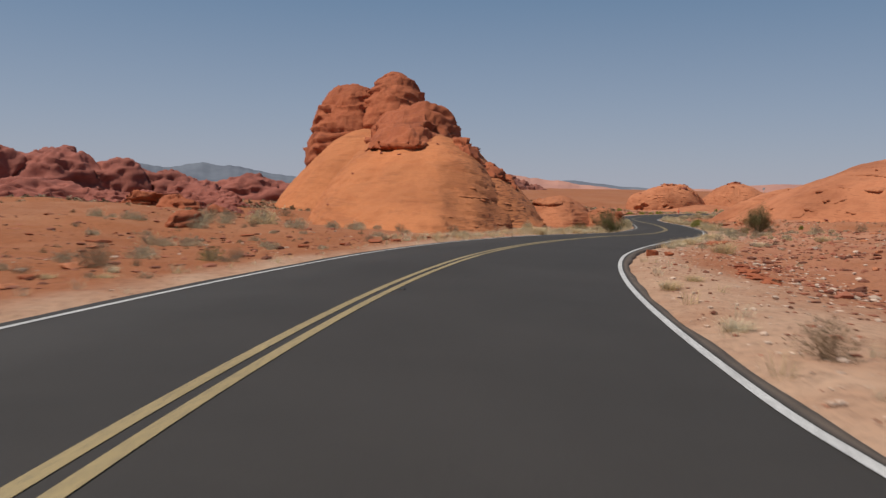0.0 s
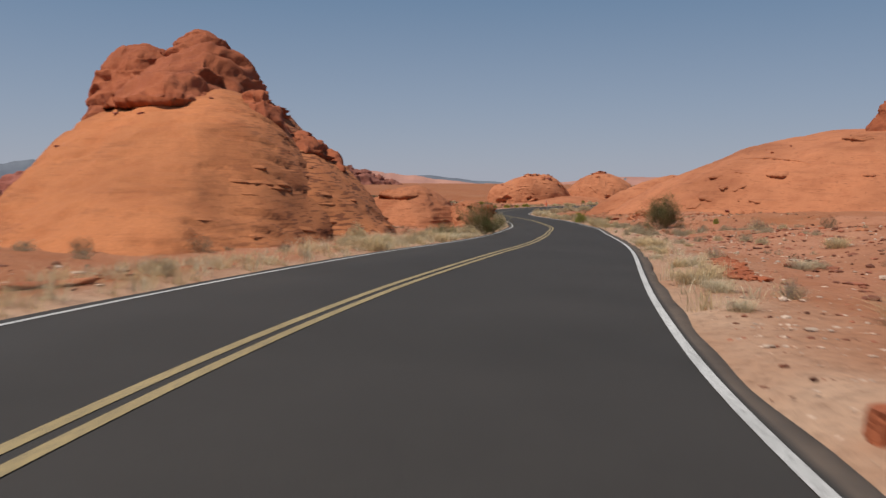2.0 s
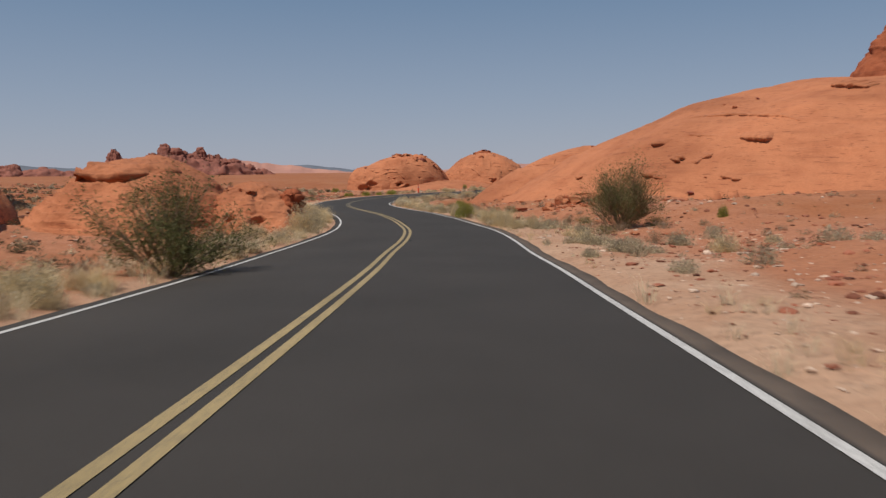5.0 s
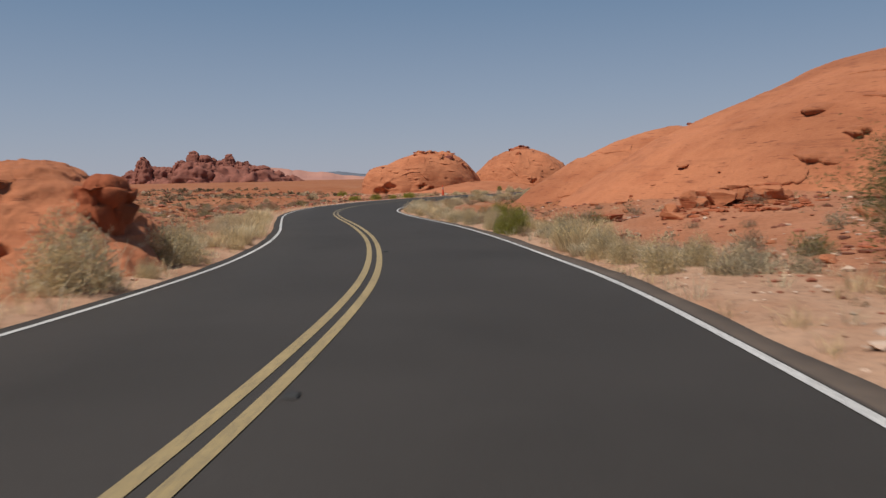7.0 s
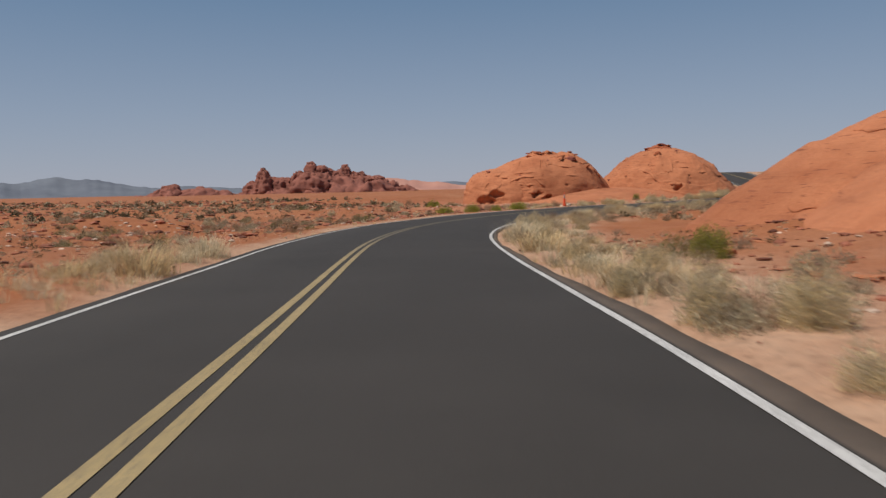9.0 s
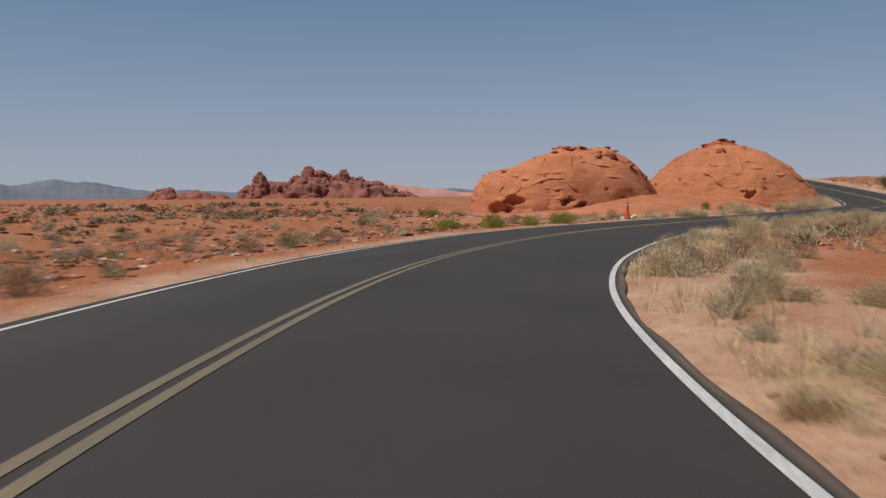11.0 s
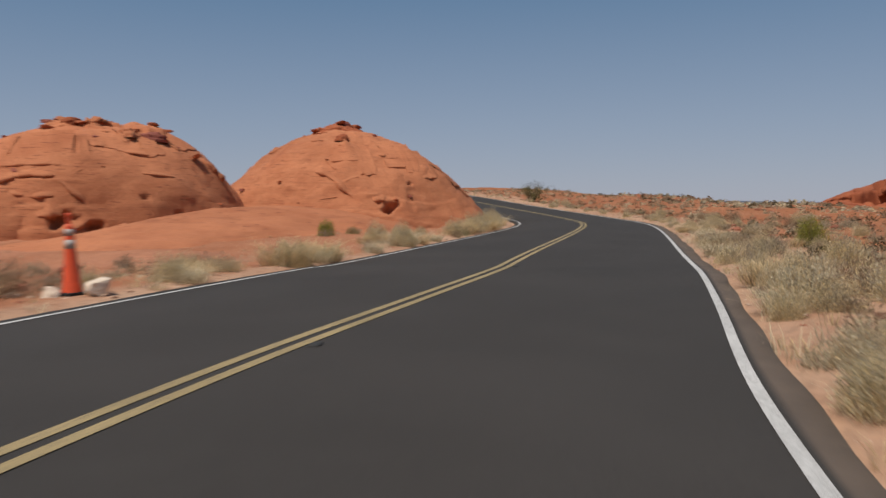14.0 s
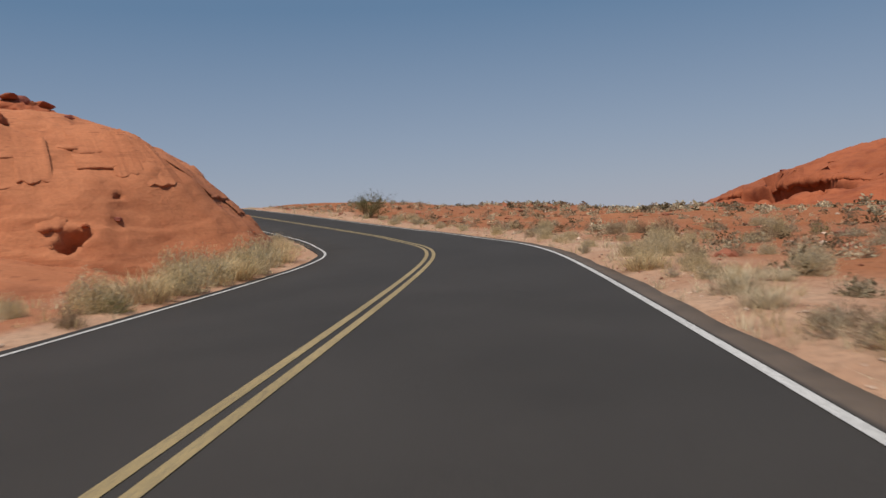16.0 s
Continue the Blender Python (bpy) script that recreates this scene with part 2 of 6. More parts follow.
def spline(points, step):
    """Centripetal curve through the points, evened out to the step in metres."""
    p = np.vstack([2 * points[0] - points[1], points, 2 * points[-1] - points[-2]])
    out = []
    for k in range(1, len(p) - 2):
        a, b, c, d = p[k - 1:k + 3]
        t = np.linspace(0, 1, 40, endpoint=False)[:, None]
        out.append(0.5 * (2 * b + (c - a) * t + (2 * a - 5 * b + 4 * c - d) * t ** 2 + (3 * b - a - 3 * c + d) * t ** 3))
    q = np.vstack(out + [points[-1:]])
    for _ in range(30):
        q[1:-1] = 0.25 * q[:-2] + 0.5 * q[1:-1] + 0.25 * q[2:]
    s = np.concatenate([[0], np.cumsum(np.linalg.norm(np.diff(q[:, :2], axis=0), axis=1))])
    at = np.arange(0, s[-1], step)
    return np.stack([np.interp(at, s, q[:, j]) for j in range(q.shape[1])], 1)


WAY = spline(ROAD, 0.5)
STATION = np.arange(len(WAY)) * 0.5
SHOULDER = 0.17 + 0.22 * (np.interp(STATION, [30, 110, 124, 144], [0, 1, 1, 0]) + np.interp(STATION, [160, 200], [0, 1]))  # asphalt beyond the right edge line
TANGENT = np.gradient(WAY[:, :2], axis=0)
TANGENT /= np.linalg.norm(TANGENT, axis=1)[:, None]
RIGHT = np.stack([TANGENT[:, 1], -TANGENT[:, 0]], 1)


def beside(offset, rise=0.0):
    """Points along the road at a sideways offset (right is plus) from the centre line."""
    offset = np.broadcast_to(offset, len(WAY))
    return np.column_stack([WAY[:, :2] + RIGHT * offset[:, None], WAY[:, 2] + rise])


def road_frame(x, y):
    """For arrays of places: index of the nearest road station and the signed sideways distance from the centre line."""
    shape = np.shape(x)
    p = np.stack([np.ravel(x), np.ravel(y)], 1)
    idx, off = np.zeros(len(p), int), np.zeros(len(p))
    sub = WAY[::3, :2]
    for a in range(0, len(p), 20000):
        q = p[a:a + 20000]
        d = (q[:, :1] - sub[:, 0]) ** 2 + (q[:, 1:] - sub[:, 1]) ** 2
        k = np.minimum(np.argmin(d, 1) * 3, len(WAY) - 1)
        idx[a:a + 20000] = k
        e = q - WAY[k, :2]
        side = (e * RIGHT[k]).sum(1)
        off[a:a + 20000] = np.where(side < 0, -1, 1) * np.hypot(e[:, 0], e[:, 1])
        inside = np.abs(side) > 0.7 * np.hypot(e[:, 0], e[:, 1])
        off[a:a + 20000] = np.where(inside, side, off[a:a + 20000])
    return idx.reshape(shape), off.reshape(shape)


def ground_height(x, y):
    """The height of the desert sheet, and how much of it is pale verge gravel."""
    x, y = np.asarray(x, float), np.asarray(y, float)
    k, off = road_frame(x, y)
    edge_r, edge_l = WAY[k, 3] + SHOULDER[k] + 0.06, WAY[k, 4] + 0.3
    out = np.where(off > 0, off - edge_r, -off - edge_l)  # metres beyond the asphalt
    zr = WAY[k, 2]
    s = k * 0.5
    p = np.stack([x, y, 0 * x], -1)
    near = np.where(out < 0, -0.12, -0.12 + 0.10 * smooth(0.0, 0.5, out) - 0.10 * smooth(1.0, 4.0, out))
    rough = fbm(p * 0.5, 4) * 0.10 + fbm(p * 0.13, 3) * 0.35
    rough = rough * smooth(0.4, 9.0, out)
    # banks: right side climbs by the first bend, left plain rises slowly
    bank_r = (1.5 * smooth(3, 22, out) * smooth(30, 48, s) * (1 - smooth(85, 110, s)) + 0.5 * smooth(4, 30, out) + 0.75 * smooth(3, 13, out) * smooth(98, 112, s) * (1 - smooth(142, 165, s))) * (off > 0)
    north = (off < 0) * smooth(140, 178, s)
    bank_l = (0.7 * smooth(3, 30, out) + 0.4 * smooth(20, 80, out)) * (off < 0) * (1 - north)
    bank_r = bank_r + 0.6 * np.exp(-((x - 36.4) / 3.4) ** 2 - ((y - 86.6) / 3.4) ** 2)  # sand heaped below the broken ledge
    far = smooth(60, 400, out)
    wide = fbm(p * 0.012, 3) * 1.6 * smooth(30, 160, out)
    zr = zr + (np.minimum(zr, -3.0) - zr) * smooth(5, 60, out) * (off > 0) * smooth(150, 190, s)  # the plain stays low where the road climbs
    zr = zr + (np.minimum(zr, -3.1) - zr) * smooth(2, 16, out) * north
    z = zr + near + rough + bank_r * (1 - 0.8 * smooth(150, 190, s)) + bank_l + wide * np.where(off > 0, 1 - 0.7 * smooth(150, 190, s), 1 - 0.75 * north)
    level = -1.9 - 0.75 * np.tanh(off / 60) - 1.9 * north
    z = z * (1 - far) + (level + fbm(p * 0.004, 3) * np.where(off > 0, 1.2, 3.0 - 2.2 * north)) * far
    reach = np.where(off > 0, 1.0 - 0.45 * smooth(42, 54, s) * (1 - smooth(78, 90, s)), 0.26)  # the gravel is wider on the right
    verge = np.clip(1.1 - smooth(0.8, 4.5, out / reach + 1.2 * fbm(p * 0.4, 3)), 0, 1) * (out > -0.5) + 0.1 * smooth(0.1, 0.6, fbm(p * 0.05 + 5, 3))
    return z, np.clip(verge, 0, 1)


def slickrock_sand(x, y):
    """How much of the ground is paler sand washed off the slickrock."""
    k, off = road_frame(x, y)
    s = k * 0.5
    p = np.stack([x, y, 0 * x], -1)
    right = smooth(4, 8, off) * smooth(30, 48, s) * (1 - smooth(120, 150, s)) * (1 - smooth(40, 80, off))
    left = smooth(3, 6, -off) * (1 - smooth(14, 24, -off)) * smooth(58, 72, s) * (1 - smooth(112, 124, s))
    domes = smooth(3, 6, -off) * (1 - smooth(22, 40, -off)) * smooth(172, 184, s) * (1 - smooth(224, 236, s))
    return np.clip((right + left + domes) * (0.8 + 0.5 * fbm(p * 0.15, 3)), 0, 1)


def axis_lines(a, b, step, reach, count):
    grow = (reach / step) ** (1.0 / count)
    tail = step * 6 * np.array([(grow ** (i + 1) - 1) for i in range(count)])
    tail = tail / tail[-1] * reach
    return np.concatenate([(a - tail)[::-1], np.arange(a, b + 1e-6, step), b + tail])


def build_ground():
    xs, ys = axis_lines(-40, 125, 0.6, 4300, 46), axis_lines(-30, 215, 0.6, 4300, 46)
    X, Y = np.meshgrid(xs, ys, indexing="xy")
    Z, V = ground_height(X, Y)
    me = grid_mesh("ground", np.stack([X, Y, Z], -1), SAND)
    at = me.attributes.new("verge", "FLOAT", "POINT")
    at.data.foreach_set("value", V.reshape(-1).astype(np.float32))
    me.attributes.new("slick", "FLOAT", "POINT").data.foreach_set("value", slickrock_sand(X, Y).reshape(-1).astype(np.float32))
    return tagged(new("ground", me), "red desert sand and grit with pale gravel verges", "ground", kind="structure")


ground = build_ground()


def ribbon(name, left, right, material, thick=0.0):
    rows = [left, right] if not thick else [left - [0, 0, thick], left, right, right - [0, 0, thick]]
    return grid_mesh(name, np.stack(rows, 1)[:, ::-1], material, smooth=not thick)


def build_road():
    wr, wl = WAY[:, 3], WAY[:, 4]
    wob = 0.025 * np.sin(np.arange(len(WAY)) * 0.37) + 0.02 * np.sin(np.arange(len(WAY)) * 1.1 + 1)
    crown = np.stack([beside(-wl - 0.28 + wob * 0.6, -0.16), beside(-wl - 0.26 + wob * 0.6, -0.03), beside(-wl * 0.5, 0.0), beside(0.0, 0.02), beside(wr * 0.5, 0.01), beside(wr + 0.07, -0.026), beside(wr + 0.12 + wob * 0.4, -0.027), beside(wr + SHOULDER + wob, -0.03), beside(wr + SHOULDER + 0.03 + wob, -0.16)], 1)
    sheet = grid_mesh("road", crown[:, ::-1], ASPHALT)
    dust = np.broadcast_to(np.array([0, 0, 0, 0, 0, 0, 0.8, 1, 1])[::-1], crown.shape[:2])
    sheet.attributes.new("dust", "FLOAT", "POINT").data.foreach_set("value", dust.reshape(-1).astype(np.float32))
    road = tagged(new("road", sheet), "dark grey asphalt two-lane desert road", "road", kind="structure")
    def height(off):
        o = np.broadcast_to(off, len(WAY))
        return np.where(o > 0, np.interp(o / wr, [0, 0.5, 1.1], [0.02, 0.01, -0.03]), np.interp(-o / wl, [0, 0.5, 1.1], [0.02, 0.0, -0.03])) + 0.006
    def stripe(name, off, width, material, label):
        me = ribbon(name, beside(off - width / 2, height(off)), beside(off + width / 2, height(off)), material)
        if name == "centre_line":  # rubbed away where cars cut the bend
            rubbed = np.repeat(0.7 * np.interp(STATION, [136, 146, 166, 174], [0, 1, 1, 0]), 2)
            me.attributes.new("wear", "FLOAT", "POINT").data.foreach_set("value", rubbed.astype(np.float32))
        tagged(new(name, me), label, "road marking", kind="structure")
    stripe("edge_line", wr, 0.092, WHITE_LINE, "worn white edge line painted on the asphalt")
    stripe("edge_line", -wl, 0.085, WHITE_LINE, "worn white edge line painted on the asphalt")
    stripe("centre_line", np.full(len(WAY), -0.10), 0.105, YELLOW_LINE, "faded yellow double centre line on the asphalt")
    stripe("centre_line", np.full(len(WAY), 0.10), 0.105, YELLOW_LINE, "faded yellow double centre line on the asphalt")


build_road()


# ---- rock masses ----
def dome_points(cx, cy, z0, rx, ry, h, rot=0.0, p=2.0, q=1.0, seed=0, rough=0.5, grain=0.18, strata=0.12, bed=1.1, lobes=0.15, sink=1.5, res=(150, 64), pits=(), freq=1.0, dash=0.0, hollow=0.0, size=1.0, under=False):
    """A weathered dome: round plan with lobes, side profile by p and q, bedding ledges and pits."""
    th = np.linspace(0, 2 * np.pi, res[0], endpoint=False)
    rho = np.concatenate([[0.7, 0.93] if under else [1.06, 1.03], 1 - np.linspace(0, 1, res[1]) ** 1.15])
    T, R = np.meshgrid(th, rho)
    Rc = np.clip(R, 0, 1)
    prof = (1 - Rc ** p) ** q
    prof[:2] = 0
    lob = 1 + lobes * fbm(np.stack([np.cos(T) * 1.3 + seed * 3.1, np.sin(T) * 1.3, prof * 0.9 + seed], -1), 3)
    x, y = R * rx * lob * np.cos(T), R * ry * lob * np.sin(T)
    z = prof * h
    z[:2] = [[-0.5], [-0.3]] if under else [[-sink], [-0.5 * sink]]
    a = radians(rot)
    X = cx + x * np.cos(a) - y * np.sin(a)
    Y = cy + x * np.sin(a) + y * np.cos(a)
    V = np.stack([X, Y, z0 + z], -1)
    du, dv = np.gradient(V, axis=0), np.roll(V, -1, 1) - np.roll(V, 1, 1)
    n = np.cross(dv, du)
    n /= np.linalg.norm(n, axis=2, keepdims=True) + 1e-9
    n[-1] = (0, 0, 1)
    if n[len(rho) // 2, :, 2].mean() < 0:
        n = -n
        n[-1] = (0, 0, 1)
    P = V * freq + seed * 17.3
    d = rough * fbm(P * 0.16, 2) + grain * fbm(P * 0.9, 4, 0.55)
    level = (V[..., 2] + 0.075 * (V[..., 0] - cx) + 0.9 / freq * fbm(P * 0.12, 2)) / bed
    saw = level - np.floor(level)
    mask = smooth(-0.1, 0.45, fbm(P * np.array([0.25, 0.25, 0.5]) + 31, 3))
    steep = 1 - 0.6 * np.clip(n[..., 2], 0, 1)
    d = d + strata * mask * steep * (2.2 * saw ** 2 - 0.8)
    if dash:
        tilt = V[..., 2] + 0.16 * (V[..., 0] + V[..., 1])
        d = d - dash * smooth(0.22, 0.34, vnoise(np.stack([V[..., 0] * 0.8, V[..., 1] * 0.8, tilt * 3.2], -1) + seed))
    if hollow:  # weathered hollows under hard beds: a sharp upper lip, a sloping floor
        W = V + 0.5 * size * np.stack([vnoise(V / size + 3), vnoise(V / size + 9), 0.5 * vnoise(V / size + 15)], -1)
        band = (W[..., 2] - z0) / (0.9 * size)
        f = band - np.floor(band)
        key = np.stack([W[..., 0] * 0.42 / size, W[..., 1] * 0.42 / size, np.floor(band) * 7.3 + seed], -1)
        d = d - hollow * smooth(0.12, 0.3, vnoise(key)) * smooth(0.0, 0.75, f) * smooth(1.0, 0.86, f) * (0.35 + 0.65 * steep)
        chunk = vnoise(np.stack([W[..., 0] * 0.9, W[..., 1] * 0.9, W[..., 2] * 1.3], -1) / size + seed * 5.1)
        d = d - 0.45 * hollow * smooth(0.42, 0.5, chunk)
    for (px, py, pz, pr, pd) in pits:
        px, py, pz = V.reshape(-1, 3)[np.argmin(((V - np.array([px, py, pz])) ** 2).sum(-1))]  # on the surface
        dist = np.sqrt(((V - np.array([px, py, pz])) ** 2 * [1, 1, 2.6]).sum(-1)) * (1 + 0.5 * vnoise(V * 1.3 / pr + px))
        d = d - pd * (1 - smooth(0.65 * pr, pr, dist))
    d = d * (1.0 if under else smooth(-0.2, 0.5, (V[..., 2] - z0 + 0.2)))
    V = V + n * d[..., None]
    V[-1] = V[-1].mean(0)
    return V


def rock_mass(name, material, **kw):
    V = dome_points(**kw)
    return grid_mesh(name, V, material, closed=True)


def part(name, data, parent, label=""):
    ob = new(name, data)
    ob.parent = parent
    return tagged(ob, label)


def thing(name, label, category, group="", place=(0, 0, 0)):
    ob = new(name)
    ob.location = place
    ob.empty_display_size = 0.3
    return tagged(ob, label, category, group)


def formation(name, label, category, pieces, group=""):
    top = thing(name, label, category, group)
    for pname, material, plabel, kw in pieces:
        part(pname, rock_mass(pname, material, **kw), top, plabel)
    return top


def gz(x, y):
    return float(ground_height(np.array([x]), np.array([y]))[0][0])


butte = formation("sandstone_butte", "tall orange sandstone butte with a dark layered cap beside the road", "rock formation", [
    ("lower_slope", ROCK_LINED, "orange slickrock slope with short dark ledges", dict(cx=-0.75, cy=76.54, z0=-1.52, rx=9.43, ry=37.02, h=7.95, p=2.2, q=0.95, seed=1, rough=0.35, grain=0.05, strata=0.03, bed=0.5, lobes=0.07, res=(430, 150), dash=0.09)),
    ("cap", ROCK_RED, "dark red overhanging cap with a sharp lower edge", dict(cx=-1.67, cy=78.91, z0=3.58, rx=4.5, ry=22.4, h=5.23, p=2.7, q=0.72, seed=2, rough=0.6, grain=0.22, strata=0.35, bed=1.3, lobes=0.13, hollow=0.6, size=1.5, under=True, res=(420, 120))),
    ("side_slope", ROCK_LINED, "orange slope under the ridge blocks", dict(cx=3.52, cy=60.42, z0=-1.86, rx=5.88, ry=14.24, h=4.49, p=1.9, q=1.25, seed=9, rough=0.3, grain=0.06, strata=0.06, bed=0.5, lobes=0.1, res=(260, 90), dash=0.06)),
    ("spire", ROCK_RED, "rounded summit of red sandstone", dict(cx=-5.0, cy=106.6, z0=3.58, rx=7.0, ry=11.6, h=12.4, p=2.0, q=0.86, seed=3, rough=0.45, grain=0.14, strata=0.4, bed=1.7, lobes=0.08, hollow=0.5, size=1.8, res=(300, 130))),
    ("back_slope", ROCK_LINED, "smooth orange slope behind", dict(cx=-7.9, cy=99.3, z0=-1.52, rx=10.9, ry=17.09, h=9.76, p=1.7, q=1.0, seed=10, rough=0.35, grain=0.06, strata=0.06, bed=0.6, lobes=0.06, res=(260, 100))),
    ("side_knob", ROCK_RED, "broad rounded shoulder of the summit", dict(cx=-10.5, cy=106.4, z0=2.2, rx=6.3, ry=10.2, h=11.9, p=2.6, q=0.75, seed=4, rough=0.5, grain=0.14, strata=0.35, bed=1.4, lobes=0.08, hollow=0.4, size=1.6, res=(260, 100))),
    ("ridge_block", ROCK_RED, "", dict(cx=2.3, cy=58.2, z0=2.5, rx=1.5, ry=3.99, h=2.3, p=2.8, q=0.7, seed=5, rough=0.5, grain=0.2, strata=0.5, bed=0.8, lobes=0.25, hollow=0.5, size=0.8, under=True, res=(110, 50))),
    ("ridge_block", ROCK_RED, "", dict(cx=4.2, cy=57.8, z0=1.8, rx=1.12, ry=2.66, h=1.3, p=2.8, q=0.7, seed=6, rough=0.4, grain=0.2, strata=0.4, bed=0.8, lobes=0.25, hollow=0.5, size=0.8, under=True, res=(100, 46))),
    ("ridge_block", ROCK_RED, "", dict(cx=5.6, cy=57.8, z0=1.1, rx=0.86, ry=2.09, h=0.95, p=2.8, q=0.7, seed=7, rough=0.3, grain=0.18, strata=0.3, bed=0.7, lobes=0.25, hollow=0.5, size=0.8, under=True, res=(90, 40))),
])

slick_hill = formation("slickrock_hill", "broad smooth orange slickrock hill with dark ledge cracks", "rock formation", [
    ("slope", ROCK, "", dict(cx=82.2, cy=100.4, z0=-3.3, rx=43.0, ry=29.0, h=11.0, p=2.61, q=1.11, seed=11, rough=0.3, grain=0.03, strata=0.16, bed=1.6, lobes=0.03, res=(480, 150))),
    ("shoulder", ROCK, "", dict(cx=52.7, cy=111.9, z0=-3.1, rx=12.6, ry=7.05, h=4.88, p=1.72, q=1.03, seed=14, rough=0.25, grain=0.03, strata=0.14, bed=1.3, lobes=0.03, res=(320, 100))),
    ("peak", ROCK_RED, "knobbly sandstone peak", dict(cx=70.5, cy=95.3, z0=5.2, rx=4.6, ry=5.0, h=6.5, p=1.7, q=1.05, seed=12, rough=0.5, grain=0.2, strata=0.12, bed=1.0, lobes=0.12, hollow=0.22, size=1.0, res=(220, 100))),
    ("peak", ROCK_RED, "knobbly sandstone peak", dict(cx=79.0, cy=95.5, z0=5.4, rx=5.6, ry=6.0, h=6.9, p=2.0, q=0.9, seed=13, rough=0.5, grain=0.2, strata=0.12, bed=1.0, lobes=0.12, hollow=0.22, size=1.0, res=(220, 100))),
])

def ledge_strip(surface, x, y, length, reach, thick, seed):
    """A thin overhanging bed along a dome's contour at (x, y): top flush with the slope, lip free, underside in shade."""
    P = surface[np.hypot(surface[:, 0] - x, surface[:, 1] - y) < length + 3]
    def height(px, py):
        d = (P[:, 0] - px) ** 2 + (P[:, 1] - py) ** 2
        w = np.exp(-d / 0.12) + 1e-12
        return float((w * P[:, 2]).sum() / w.sum())
    g = np.array([height(x + 0.3, y) - height(x - 0.3, y), height(x, y + 0.3) - height(x, y - 0.3)])
    out = -g / (np.linalg.norm(g) + 1e-9)
    level, n = height(x, y), 30
    rows, pos = [], np.array([x, y]) - np.array([-out[1], out[0]]) * length / 2
    for i in range(n):
        u = 2 * i / (n - 1) - 1
        for _ in range(3):  # follow a gently dipping contour
            g = np.array([height(pos[0] + 0.3, pos[1]) - height(pos[0] - 0.3, pos[1]), height(pos[0], pos[1] + 0.3) - height(pos[0], pos[1] - 0.3)]) / 0.6
            pos = pos + g / (g @ g + 0.02) * np.clip(level + 0.012 * length * u + 0.12 * float(vnoise(np.array([u * 3 + seed, seed * 1.7, 0.3]))) - height(*pos), -0.5, 0.5)
        o = -g / (np.linalg.norm(g) + 1e-9)
        w = (1 - u * u) ** 0.5 * (0.65 + 0.5 * float(vnoise(np.array([u * 6, seed * 2.3, 4.4]))))
        a, t = 0.55 * reach * w + 0.02, 0.6 * thick * (0.4 + 0.6 * w) * (0.8 + 0.4 * float(vnoise(np.array([u * 9, 1.1, seed * 1.9]))))
        z = height(*pos)
        at = lambda k, dz: (pos[0] + o[0] * k, pos[1] + o[1] * k, z + dz)
        slope = min(np.linalg.norm(g), 1.2)
        rows.append([at(-1.6, 1.6 * slope - 0.25), at(-0.7, 0.7 * slope + 0.05), at(0.0, 0.06 + t * 0.5), at(a * 0.7, t * 0.45), at(a, t * 0.12), at(a * 0.85, -t * 0.45), at(-0.1, -t * 0.6 - 0.15), at(-1.2, -t - 0.4)])
        pos = pos + np.array([-o[1], o[0]]) * length / (n - 1)
    return grid_mesh("ledge", np.array(rows), ROCK)


def surface_of(ob):
    co = np.empty(len(ob.data.vertices) * 3)
    ob.data.vertices.foreach_get("co", co)
    return co.reshape(-1, 3)


HILL, SHOULDER_ROCK = (surface_of(next(o for o in slick_hill.children if o.name.startswith(n))) for n in ("slope", "shoulder"))
for i, (x, y, length, reach, thick) in enumerate(((39.69, 86.76, 4.2, 0.55, 0.5), (42.17, 84.89, 3, 0.6, 0.5), (37.38, 84.58, 1.6, 0.35, 0.35), (36.42, 83.58, 1.3, 0.3, 0.3), (39.03, 90.04, 1.6, 0.4, 0.35), (42.47, 81.71, 3.4, 0.5, 0.4), (44.94, 85.29, 3.5, 0.6, 0.5), (39.29, 82.3, 1.6, 0.4, 0.4), (40.33, 81.11, 1.2, 0.35, 0.35), (39.59, 79.23, 1.5, 0.35, 0.3), (47.22, 79.54, 2.6, 0.6, 0.5), (48.25, 76.37, 1.4, 0.5, 0.45), (50.67, 78.95, 1.8, 0.6, 0.5), (43.54, 92.33, 1.2, 0.4, 0.35))):
    part("ledge", ledge_strip(HILL, x, y, length, reach, thick, i + 1.0), slick_hill, "thin overhanging bed of sandstone")
for i, (x, y, length) in enumerate(((42.52, 108.69, 2), (46.29, 110.68, 2.4))):
    part("ledge", ledge_strip(SHOULDER_ROCK, x, y, length, 0.2, 0.18, i + 31.0), slick_hill, "thin overhanging bed of sandstone")

formation("sandstone_dome", "low layered orange sandstone dome by the roadside", "rock formation", [
    ("dome", ROCK, "", dict(cx=14.3, cy=86.4, z0=-2.73, rx=4.9, ry=6.41, h=2.94, p=1.9, q=1.0, seed=21, rough=0.25, grain=0.08, strata=0.13, bed=0.4, lobes=0.1, hollow=0.05, size=0.5, res=(260, 110))),
    ("top_ledge", ROCK, "thin layered cap", dict(cx=13.6, cy=86.0, z0=-0.5, rx=2.2, ry=2.83, h=0.65, p=2.2, q=0.8, seed=25, rough=0.15, grain=0.1, strata=0.3, bed=0.25, lobes=0.15, hollow=0.1, size=0.4, under=True, res=(160, 50)))])
